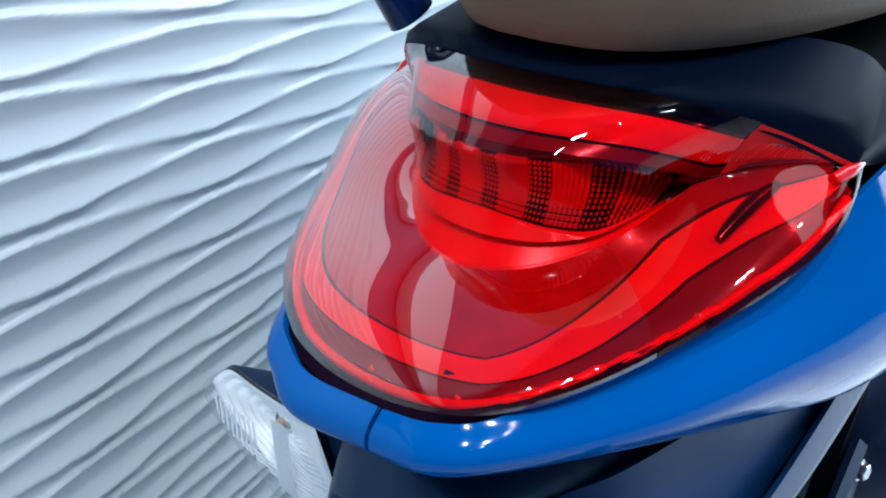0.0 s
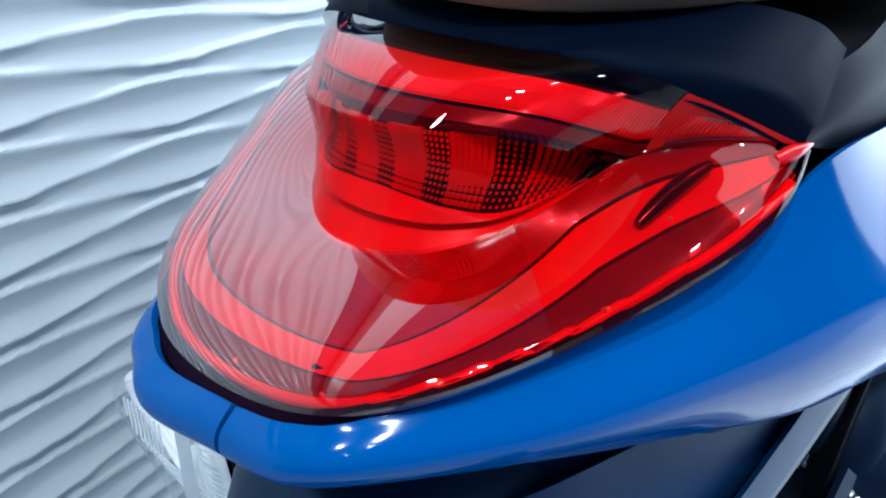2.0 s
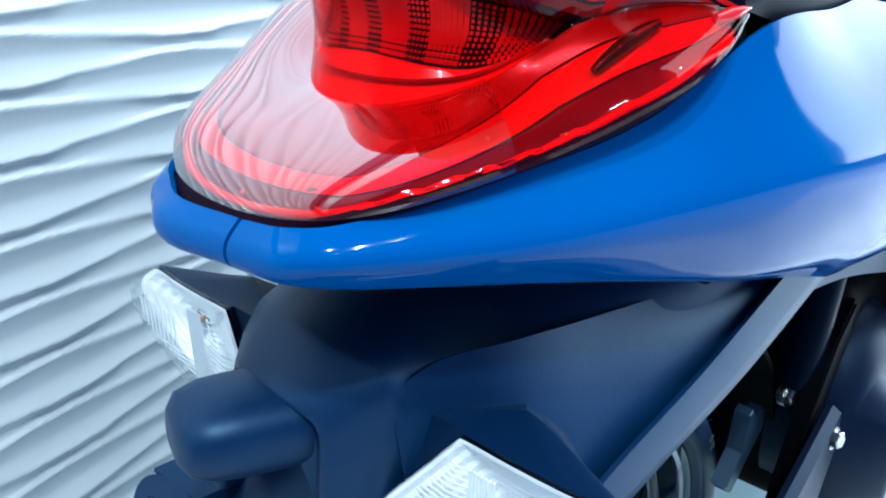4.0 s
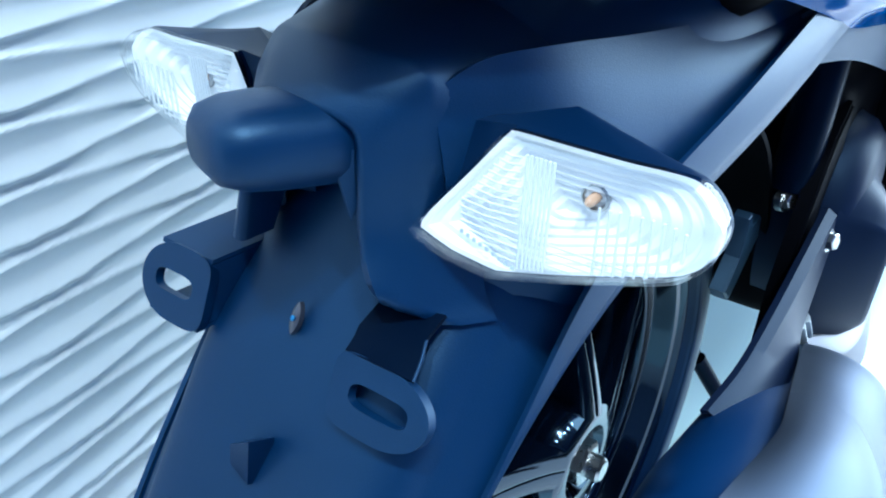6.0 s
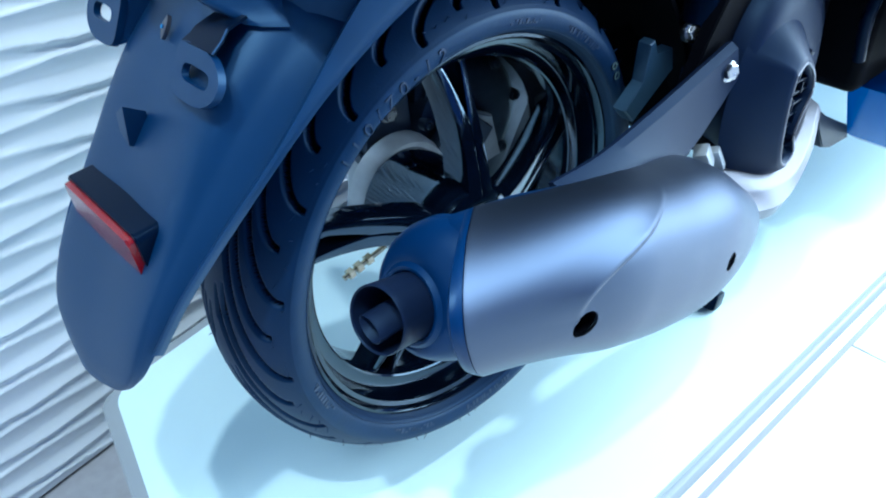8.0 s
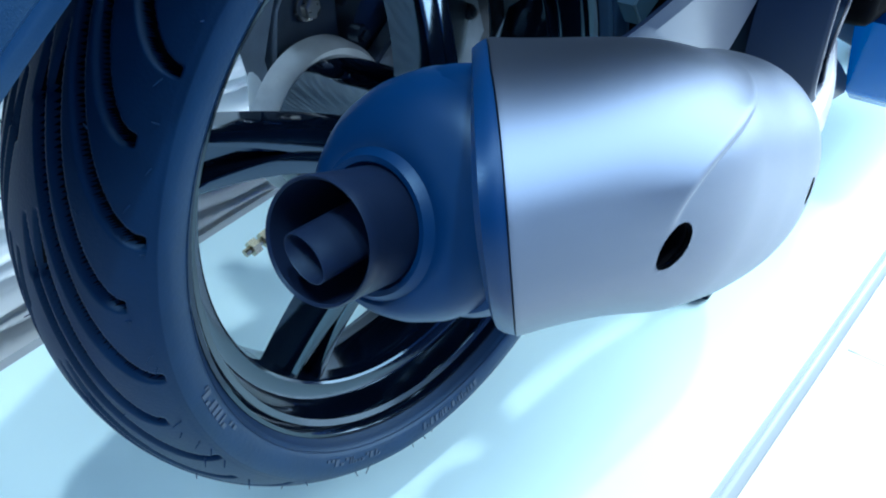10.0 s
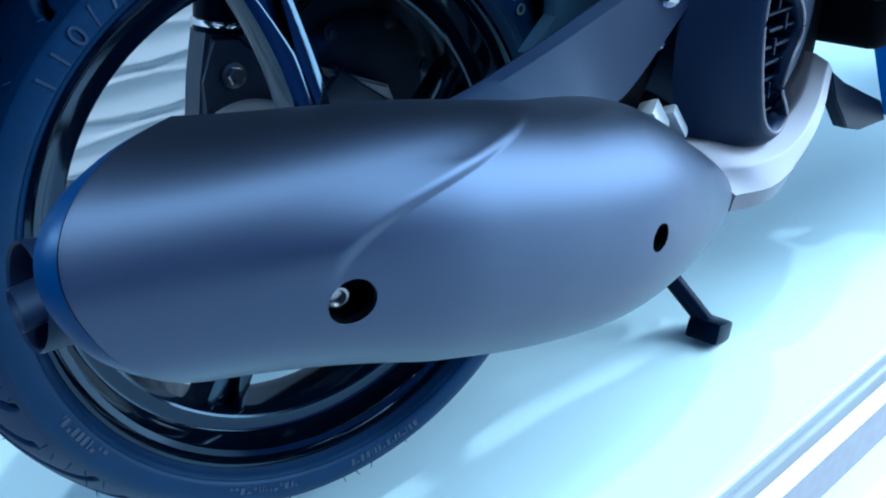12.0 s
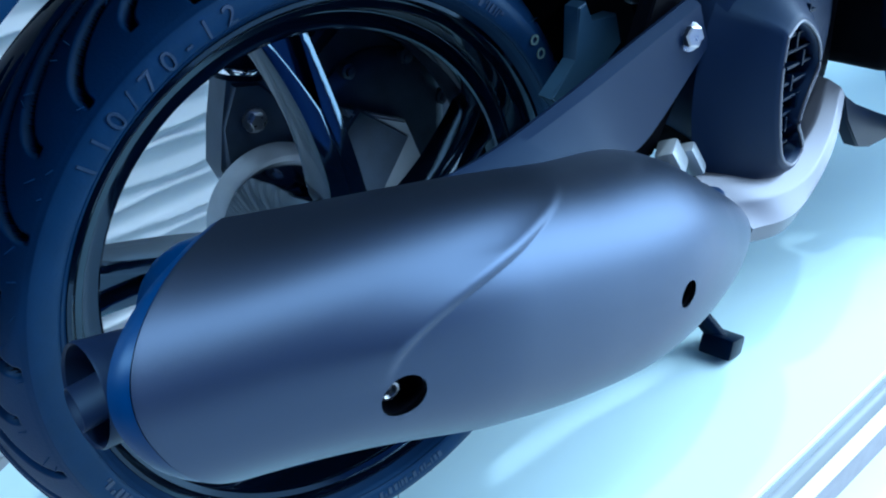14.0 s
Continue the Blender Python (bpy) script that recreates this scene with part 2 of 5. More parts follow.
def hexbolt(name, at, d, r, parent, mat=STEEL):
    """A flanged hexagon bolt head."""
    bm = bmesh.new()
    lathe(bm, [(-0.004, r * 1.35), (0.0, r * 1.35), (r * 0.25, r * 1.3), (r * 0.3, r * 0.9)], at, d, 24, ends=True)
    lathe(bm, [(r * 0.25, r), (r * 0.95, r), (r * 1.05, r * 0.82)], at, d, 6, ends=True)
    return part(name, bm, mat, parent, "zinc-plated flanged hexagon bolt", 20)


# ---- the room ----
WX, WS, WY = -0.34, -0.22, -0.239
ALONG = V(WS, 1, 0).normalized()
OUT = V(1, -WS, 0).normalized()


def ripple(u, z):
    """How far the wavy panel stands out at u along it and height z."""
    wob = -0.0071 * math.sin(2 * math.pi * u / 0.35) + 0.0029 * math.cos(2 * math.pi * u / 0.35)
    base = (0.627 - 0.073 * u - z) / 0.0245
    k = math.floor(base)
    edges = []
    for n in (k - 1, k, k + 1, k + 2):
        edges.append(n - (wob if n % 2 == 0 else -wob) / 0.0245 * 1.0)
    for a, b in zip(edges, edges[1:]):
        if a <= base < b:
            f = (base - a) / (b - a)
            deep = 0.0034 * (b - a) ** 1.1
            c = abs(2 * f - 1)
            return deep * (c ** 1.8 if c < 0.93 else 0.93 ** 1.8 + (c - 0.93) * 0.9)
    return 0.0


def steps(a, b, s):
    k = max(1, round((b - a) / s))
    return [a + (b - a) * i / k for i in range(k)]


us = steps(-1.6, -0.3, 0.05) + steps(-0.3, 0.9, 0.009) + steps(0.9, 2.9, 0.05) + [2.9]
zs = steps(-0.16, 0.86, 0.0019) + steps(0.86, 1.10, 0.004) + [1.10]
vs = []
for z in zs:
    for u in us:
        p = V(WX, WY, 0) + ALONG * u + OUT * ripple(u, z)
        vs.append((p.x, p.y, z))
k = len(us)
fs = [(i * k + j, i * k + j + 1, (i + 1) * k + j + 1, (i + 1) * k + j) for i in range(len(zs) - 1) for j in range(k - 1)]
me = bpy.data.meshes.new("wall_west")
me.from_pydata(vs, [], fs)
me.polygons.foreach_set("use_smooth", [True] * len(me.polygons))
me.materials.append(WALL)
tagged(new("wall_west", me), "white wall of wavy relief panels with a satin gloss", "wall", kind="structure")
bm = bmesh.new()
cc = V(WX, WY, 0) + ALONG * 0.65 - OUT * 0.06
block(bm, (cc.x, cc.y, 1.12), (0.1, 4.6, 2.6), 0, (0, 0, math.degrees(math.atan(-WS))))
tagged(part("wall_west_core", bm, PAINT, None, smooth=0), "plain plastered wall behind the wavy panels", "wall", kind="structure")
bm = bmesh.new()
cc = V(WX, WY, 0) + ALONG * 0.65 + OUT * 0.002
block(bm, (cc.x, cc.y, 1.225), (0.02, 4.5, 0.10), 0.002, (0, 0, math.degrees(math.atan(-WS))))
tagged(part("trim", bm, WALL, None, smooth=30), "white trim board above the wavy panels", "trim", kind="structure")



def plinth_outline(grow):
    """The plinth's outline with a rounded rear corner, wider by grow."""
    a, b, d = V(0.210 + grow, -0.335 - grow, 0), V(-0.243 - grow, -0.235 - grow, 0), V(-0.86 - grow, 2.6, 0)
    r = 0.022
    p, q = b + (a - b).normalized() * r, b + (d - b).normalized() * r
    turn = [p * (1 - f) ** 2 + b * 2 * f * (1 - f) + q * f * f for f in (1, 0.8, 0.6, 0.4, 0.2, 0)]
    return [(a.x, a.y), (0.212 + grow, 2.6), (d.x, d.y)] + [(v.x, v.y) for v in turn]


bm = bmesh.new()
prism(bm, plinth_outline(0), (0, 0, -0.020), (1, 0, 0), (0, 1, 0), (0, 0, 1), 0.020, 0.0025)
plinth = tagged(part("plinth", bm, PLINTH, None, smooth=30), "pale blue-white glossy display plinth with rounded edges", "plinth", kind="structure")
bm = bmesh.new()
prism(bm, plinth_outline(0.013), (0, 0, -0.034), (1, 0, 0), (0, 1, 0), (0, 0, 1), 0.030, 0.009)
part("edge_band", bm, EDGING, plinth, "grey rounded edge band", 50)
bm = bmesh.new()
prism(bm, plinth_outline(-0.01), (0, 0, -0.16), (1, 0, 0), (0, 1, 0), (0, 0, 1), 0.128)
part("plinth_base", bm, GROUT, plinth, "grey recessed base", 0)
bm = bmesh.new()
prism(bm, [(0.2235, -0.34), (0.2285, -0.34), (0.2305, 2.6), (0.2255, 2.6)], (0, 0, -0.030), (1, 0, 0), (0, 1, 0), (0, 0, 1), 0.020, 0.002)
part("edge_trim", bm, EDGE, plinth, "bright white edge strip", 30)

bm = bmesh.new()
block(bm, (0.4, 0.5, -0.19), (4.6, 4.6, 0.05), 0)
floor = tagged(part("floor", bm, GROUT, None, smooth=0), "pale grey glossy tiled floor", "floor", kind="structure")
# added unseen ceiling and walls; their dark blue tints what glossy parts reflect
bm = bmesh.new()
block(bm, (0.4, 0.5, 2.45), (4.6, 4.6, 0.06), 0)
tagged(part("ceiling", bm, CEIL, None, smooth=0), "unseen ceiling, dark blue to tint reflections", "ceiling", kind="structure")
for nm, c, s in (("wall_south", (0.4, -1.85, 1.1), (4.6, 0.1, 2.7)), ("wall_north", (0.4, 2.85, 1.1), (4.6, 0.1, 2.7)), ("wall_east", (2.75, 0.5, 1.1), (0.1, 4.6, 2.7))):
    bm = bmesh.new()
    block(bm, c, s, 0)
    tagged(part(nm, bm, SOUTHWALL if nm == "wall_south" else BLUEWALL, None, smooth=0), "unseen blue-grey wall added for reflections" if nm == "wall_south" else "unseen deep blue wall added for reflections", "wall", kind="structure")

# ---- the scooter ----
scooter = tagged(new("scooter"), "blue motor scooter with black rear fender and silver muffler", "scooter")
AX = V(0, 0, 0.2257)


def around(a, r, x):
    return V(x, math.cos(a) * r, AX.z + math.sin(a) * r)


# rear wheel
bm = bmesh.new()
face = [(0.0100, 0.1395), (0.0175, 0.1405), (0.0195, 0.1412), (0.0205, 0.1425), (0.0212, 0.1500), (0.0220, 0.1513), (0.0240, 0.1522), (0.0360, 0.1545), (0.0385, 0.1556), (0.0400, 0.1590), (0.0425, 0.1602), (0.0446, 0.1618), (0.0446, 0.1640), (0.0430, 0.1655), (0.0395, 0.1610), (0.037, 0.1580), (0.031, 0.1575), (0.026, 0.1560), (0.012, 0.1465)]
prof = face + [(-x, r) for x, r in face[::-1]] + face[:1]
lathe(bm, prof, AX, (1, 0, 0), 128)
wheel = part("rear_wheel", bm, RIMBLACK, scooter, "gloss black five-spoke alloy wheel", 28)

# tyre: round crown with swept grooves
NA = 1440
crown = [i / 84 for i in range(-84, 85)]
side = [(0.0542, 0.1842), (0.0550, 0.1836), (0.0552, 0.1775), (0.0540, 0.1715), (0.0532, 0.1700), (0.0520, 0.1690), (0.0495, 0.1668), (0.0445, 0.1650), (0.041, 0.160)]
TX, TS = 0.0530, 0.0225


def crown_r(x):
    R = (TX ** 2 + TS ** 2) / (2 * TS)
    return 0.2085 - (R - math.sqrt(max(0, R * R - x * x)))


PITCH = math.radians(20)


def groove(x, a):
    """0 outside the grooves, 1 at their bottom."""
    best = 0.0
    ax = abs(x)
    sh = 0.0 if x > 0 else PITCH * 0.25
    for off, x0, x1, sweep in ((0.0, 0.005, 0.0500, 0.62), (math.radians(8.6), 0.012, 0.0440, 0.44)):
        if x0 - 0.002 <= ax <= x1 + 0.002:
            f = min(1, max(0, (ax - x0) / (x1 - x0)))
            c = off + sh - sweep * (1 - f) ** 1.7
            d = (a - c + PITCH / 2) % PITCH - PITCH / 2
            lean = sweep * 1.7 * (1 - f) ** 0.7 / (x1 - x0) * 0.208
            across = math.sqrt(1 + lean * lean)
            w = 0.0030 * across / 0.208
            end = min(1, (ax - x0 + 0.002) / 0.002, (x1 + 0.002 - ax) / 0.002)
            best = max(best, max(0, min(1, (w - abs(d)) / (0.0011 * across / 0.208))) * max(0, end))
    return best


rings = []
for i in range(NA):
    a = 2 * math.pi * i / NA
    ca, sa = math.cos(a), math.sin(a)
    row = [(-x, r, 0) for x, r in side[::-1]]
    for c in crown:
        x = c * TX
        g = groove(x, a - math.radians(147.7))
        row.append((x, crown_r(x) - 0.0060 * g, g))
    row += [(x, r, 0) for x, r in side]
    rings.append((ca, sa, row))
K = len(rings[0][2])
vs = [(x, ca * r, AX.z + sa * r) for ca, sa, row in rings for x, r, g in row]
fs, mi = [], []
for i in range(NA):
    j = (i + 1) % NA
    for q in range(K - 1):
        fs.append((i * K + q, i * K + q + 1, j * K + q + 1, j * K + q))
        # groove bottoms take the near-black rubber, so their shade is in the colour
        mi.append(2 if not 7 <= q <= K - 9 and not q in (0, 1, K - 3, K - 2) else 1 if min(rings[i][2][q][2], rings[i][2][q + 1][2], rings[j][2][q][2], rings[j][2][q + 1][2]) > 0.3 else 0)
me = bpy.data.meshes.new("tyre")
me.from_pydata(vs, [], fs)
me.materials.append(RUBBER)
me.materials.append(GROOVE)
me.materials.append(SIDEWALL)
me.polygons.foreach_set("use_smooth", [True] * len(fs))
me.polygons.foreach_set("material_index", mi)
tyre = new("tyre", me)
tyre.parent = wheel
tagged(tyre, label="black scooter tyre with swept tread grooves and rubber nubs")

# moulding nubs left on the tread
bm = bmesh.new()
rnd = random.Random(4)
for i in range(150):
    a = 2 * math.pi * (i + rnd.random() * 0.5) / 150
    x = rnd.choice((-0.049, -0.047, -0.03, 0.03, 0.047, 0.051)) + rnd.uniform(-0.001, 0.001)
    r0 = crown_r(x) - 0.0006
    hgt = rnd.uniform(0.002, 0.0048)
    t = rnd.uniform(-0.004, 0.004) / 0.2
    tube(bm, [around(a, r0, x), around(a + t, r0 + hgt, x * 1.03)], [0.00045, 0.0002], 5)
tagged(part("tyre_nubs", bm, RUBBER, wheel, "thin rubber moulding hairs", 0), kind="stuff")

# paint dots and moulded marks on the sidewall
bm = bmesh.new()
for a, r, s in ((math.radians(36.5), 0.180, 0.0033), (math.radians(33), 0.1785, 0.0035)):
    c = around(a, r, 0.0557)
    lathe(bm, [(0, s), (0.0006, s), (0.0006, s * 0.62), (0, s * 0.62)], c, (1, 0, 0), 20)
part("sidewall_mark", bm, PAINTDOT, wheel, "faint white ring marks", 0)

# raised size marking and worn small print on the sidewall
def on_side(x, y, a0, r0, lift):
    """Bend a line of writing round the tyre: x along, y outward."""
    a = a0 - x / r0
    r = r0 + y
    for (xa, ra), (xb, rb) in zip(side, side[1:]):
        if rb <= r <= ra:
            return around(a, r, xa + (xb - xa) * (ra - r) / (ra - rb) + lift)
    return around(a, r, side[0][0] + lift)


cu = bpy.data.curves.new("size_marking", "FONT")
cu.body, cu.size, cu.extrude, cu.space_character = "110/70-12", 0.0140, 0.0006, 1.75
tmp = bpy.data.objects.new("size_marking", cu)
scene.collection.objects.link(tmp)
me = bpy.data.meshes.new_from_object(tmp.evaluated_get(bpy.context.evaluated_depsgraph_get()))
bpy.data.objects.remove(tmp)
me.name = "size_marking"
for v in me.vertices:
    v.co = on_side(v.co.x, v.co.y, math.radians(137.0), 0.1706, 0.0002 + v.co.z)
me.materials.clear()
me.materials.append(LETTER)
ob = new("size_marking", me)
ob.parent = wheel
tagged(ob, label="raised tyre size marking")
rnd = random.Random(8)
bm = bmesh.new()
for a0, n, r0, h in ((62, 15, 0.1725, 0.005), (84, 9, 0.1735, 0.004), (250, 14, 0.1725, 0.004), (282, 16, 0.1725, 0.005), (322, 12, 0.1725, 0.004), (205, 10, 0.172, 0.005)):
    x = 0.0
    for k in range(n):
        w = rnd.uniform(0.0008, 0.0030)
        lo, hi = rnd.choice(((0, h), (0, h), (0, h * 0.4), (h * 0.6, h)))
        c = [(x, lo), (x + w, lo), (x + w, hi), (x, hi)]
        loft(bm, [[on_side(px, py, math.radians(a0), r0, 0.0000) for px, py in c], [on_side(px, py, math.radians(a0), r0, 0.0005) for px, py in c]])
        x += w + rnd.uniform(0.0010, 0.0022)
tagged(part("sidewall_print", bm, LETTER, wheel, "worn raised small print", 0), kind="stuff")
for r0 in (0.1690, 0.1800):
    bm = bmesh.new()
    xx = 0.0546 if r0 > 0.175 else 0.0520
    tube(bm, [around(2 * math.pi * k / 160, r0, xx) for k in range(161)], 0.0005, 6, False)
    part("sidewall_ring", bm, RUBBER, wheel, smooth=60)

# five leaning spokes, each with a tapering slot in its outer half, and the hub
for k in range(5):
    a0 = math.radians(91 + 72 * k)
    bm = bmesh.new()
    rows = []
    for f in (0, 0.12, 0.25, 0.38, 0.50, 0.56, 0.585, 0.61, 0.66, 0.74, 0.83, 0.91, 1.0):
        r = 0.036 + (0.1445 - 0.036) * f
        wide = 0.0105 + 0.0045 * (1 - f) ** 3 + 0.0060 * f ** 2.2
        half = wide / r
        slot = max(0.0, (f - 0.58) / 0.42)
        deep = 0.0095 * min(1.0, slot / 0.12) if slot > 0 else 0.0
        g = 0.03 + 0.60 * slot ** 0.85
        dep = 0.030 - 0.004 * f
        xs = 0.016 + 0.027 * (1 - f) ** 1.15 - dep * 0.5
        a = a0 - math.radians(13.5) * (1 - f) ** 1.1
        cut = ((-1, -0.9, 0), (-1, 0.55, 0), (-0.90, 0.90, 0), (-g - 0.10, 1.0, 0), (-g, 0.97, 0), (-g * 0.72, 0.94, 1), (g * 0.72, 0.94, 1), (g, 0.97, 0), (g + 0.10, 1.0, 0), (0.90, 0.90, 0), (1, 0.55, 0), (1, -0.9, 0))
        rows.append([around(a + da * half, r, xs + dx * dep * 0.5 - sink * deep) for da, dx, sink in cut])
    loft(bm, rows)
    part("spoke", bm, GLOSSBLACK, wheel, smooth=32)
bm = bmesh.new()
lathe(bm, [(-0.045, 0.045), (0.010, 0.048), (0.030, 0.046), (0.040, 0.041), (0.043, 0.034), (0.0425, 0.027), (0.036, 0.024), (0.036, 0.008)], AX, (1, 0, 0), 48, ends=True)
part("hub", bm, GLOSSBLACK, wheel, smooth=35)
bm = bmesh.new()
lathe(bm, [(0.034, 0.0165), (0.044, 0.0165), (0.046, 0.014)], AX, (1, 0, 0), 6, ends=True)
lathe(bm, [(0.042, 0.009), (0.054, 0.009), (0.056, 0.007)], AX, (1, 0, 0), 20, ends=True)
part("axle_nut", bm, STEEL, wheel, "zinc-plated axle nut", 25)

# muffler
EX, EZ, ES = 0.164, 0.2685, -0.2865
ED = V(0, 1, ES).normalized()
EU = V(0, -ED.z, ED.y)


def exh(s, x, v):
    """A place by the muffler's axis: s along, x outward, v up across."""
    return V(EX + x, 0, EZ) + ED * s + EU * v




TAU = [0, 0.145, 0.316, 0.487, 0.658, 0.808, 0.925, 1.0]
HX = [0.0330, 0.0440, 0.0480, 0.0525, 0.0545, 0.0457, 0.0296, 0.0059]
CV = [0.0124, 0.0072, 0.0010, -0.0045, -0.0045, -0.0048, -0.0020, -0.0010]
HV = [0.0390, 0.0495, 0.0560, 0.0600, 0.0600, 0.0410, 0.0200, 0.0040]


def station(q):
    """Half width, middle and half height of the muffler at q from rear (0) to front (1)."""
    out = []
    for tab in (HX, CV, HV):
        pts = spline([(a, b, 0) for a, b in zip(TAU, tab)], 400)
        k = min(range(400), key=lambda i: abs(pts[i].x - q))
        out.append(pts[k].y)
    return out


def oval(q, grow=0.0, n=46, p=2.25, a0=0.0, a1=2 * math.pi, full=True):
    hx, cv, hv = station(q)
    s = -0.150 + 0.403 * q
    slant = max(0.0, 1 - max(0.0, q) / 0.35) ** 2
    out = []
    for i in range(n):
        a = a0 + (a1 - a0) * i / (n if full else n - 1)
        c, e = math.cos(a), math.sin(a)
        x = abs(c) ** (2 / p) * math.copysign(max(0.002, hx + grow), c)
        v = cv + abs(e) ** (2 / p) * math.copysign(max(0.002, hv + grow), e)
        out.append(exh(s - slant * (0.95 * x + 0.2 * (v - 0.012)), x - 0.0958 * s, v))
    return out


def rear_rim(a, grow=0.0):
    """The slanting rear edge of the heat shield."""
    c, e = math.cos(a), math.sin(a)
    x = -0.052 + abs(c) ** 0.83 * math.copysign(0.083 + grow, c)
    v = -0.004 + abs(e) ** 0.83 * math.copysign(0.0498 + grow, e)
    return exh(max(-0.19, -0.1271 - 1.4368 * x - 0.6343 * v - 2.076 * x * x), x, v)


QS = [i / 30 for i in range(31)]
bm = bmesh.new()
can = []
for s, hx, hv, cx, cv in ((-0.128, 0.0300, 0.0300, -0.024, -0.006), (-0.126, 0.0400, 0.0400, -0.024, -0.005), (-0.121, 0.0440, 0.0432, -0.024, -0.004), (-0.05, 0.0480, 0.0470, -0.022, -0.003), (0.05, 0.0480, 0.0480, -0.018, -0.004), (0.11, 0.0420, 0.0430, -0.015, -0.004), (0.16, 0.0300, 0.0310, -0.014, -0.003), (0.205, 0.0180, 0.0190, -0.016, -0.001), (0.235, 0.0110, 0.0120, -0.018, 0.0)):
    can.append([exh(s, cx - 0.05 * s + math.cos(t) * hx, cv + math.sin(t) * hv) for t in (2 * math.pi * q / 56 for q in range(56))])
loft(bm, can)
muffler = part("muffler", bm, CANBLACK, scooter, "black muffler body behind a silver heat shield", 40)

# heat shield: an open shell round the outer side
bm = bmesh.new()
NS, NJ = 330, 150
A0, A1 = math.radians(-112), math.radians(106)
ax0 = V(EX, 0, EZ)
tail = [oval(q, 0.0, NJ, 2.25, A0, A1, False) for q in QS[10:]]
tail = [spline([r[j] for r in tail], 220) for j in range(NJ)]
smooth_rows = [[] for i in range(NS)]
for j in range(NJ):
    a = A0 + (A1 - A0) * j / (NJ - 1)
    e = rear_rim(math.radians(-96) + math.radians(168) * j / (NJ - 1))
    out = (EU * ((e - ax0).dot(EU) + 0.004) / 0.055 + V(max(0.1, math.cos(a)), 0, 0)).normalized()
    crease = e + ED * 0.0055 + out * 0.0032
    p1, t1 = tail[j][0], (tail[j][1] - tail[j][0]).normalized()
    gap = (p1 - crease).length
    t0 = (ED * 0.4 + (p1 - crease).normalized() * 0.6).normalized()
    line = [e + ED * 0.004 - out * 0.0022, e + ED * 0.0005 - out * 0.0012, e, e + ED * 0.0012 + out * 0.0012, crease - ED * 0.0022 - out * 0.0008, crease - ED * 0.0006 - out * 0.0001]
    for i in range(NS - 6 - 219):
        f = i / (NS - 6 - 219)
        h = f * f * (3 - 2 * f)
        line.append(crease * (1 - h) + p1 * h + t0 * (gap * (f - 2 * f * f + f ** 3)) + t1 * (gap * (f ** 3 - f * f)))
    line += tail[j][:219]
    for i, p in enumerate(line):
        s = (p - ax0).dot(ED)
        v = (p - ax0).dot(EU)
        # a pressed fold sweeps from the lower hole up to the top edge
        fold = s - (-0.0865 + 0.106 * max(0, min(1.2, (v - 0.006) / 0.047)) ** 1.9)
        edge = max(0.0, min(1.0, (fold + 0.0030) / 0.0060))
        edge = edge * edge * (3 - 2 * edge)
        fade = max(0.0, min(1.0, (v - 0.001) / 0.016)) * max(0.0, min(1.0, (0.0555 - v) / 0.014))
        n = V(p.x - EX, 0, 0) + EU * v
        n = n.normalized() if n.length > 1e-6 else V(1, 0, 0)
        near = max(0.0, 1 - max(0, -fold - 0.0035) / 0.040) if fold < 0 else 1.0
        smooth_rows[i].append(p + n * 0.0024 * (1 - edge) * fade * near * near)
shell(bm, smooth_rows[5:], 0.0016)
lipm = bmesh.new()
shell(lipm, smooth_rows[:6], 0.0012)
part("end_band", lipm, CANBLACK, muffler, "dark rolled rear band of the muffler", 40)
HOLES = ((-0.079, -0.0042, 0.0094, 1.0), (0.101, 0.001, 0.0076, 0.9))


def round_hole(c):
    """Which hole a place on the shield falls in, and how far out it lies."""
    best = (9.0, None)
    for h in HOLES:
        k = math.hypot((c.dot(ED) - h[0]) / (h[2] * h[3]), (c.dot(EU) - h[1]) / h[2])
        if k < best[0]:
            best = (k, h)
    return best


gone = [f for f in bm.faces if f.calc_center_median().x > EX + 0.005 and round_hole(f.calc_center_median() - ax0)[0] < 1]
bmesh.ops.delete(bm, geom=gone, context="FACES")
for e in bm.edges:
    if len(e.link_faces) == 1:
        for v in e.verts:
            c = v.co - ax0
            k, h = round_hole(c)
            if c.x > 0.005 and 0.6 < k < 1.5:
                v.co += (ED * (c.dot(ED) - h[0]) + EU * (c.dot(EU) - h[1])) * (1 / k - 1)
shield = part("heat_shield", bm, SHIELD, muffler, "silver-painted steel heat shield with a pressed fold", 50)

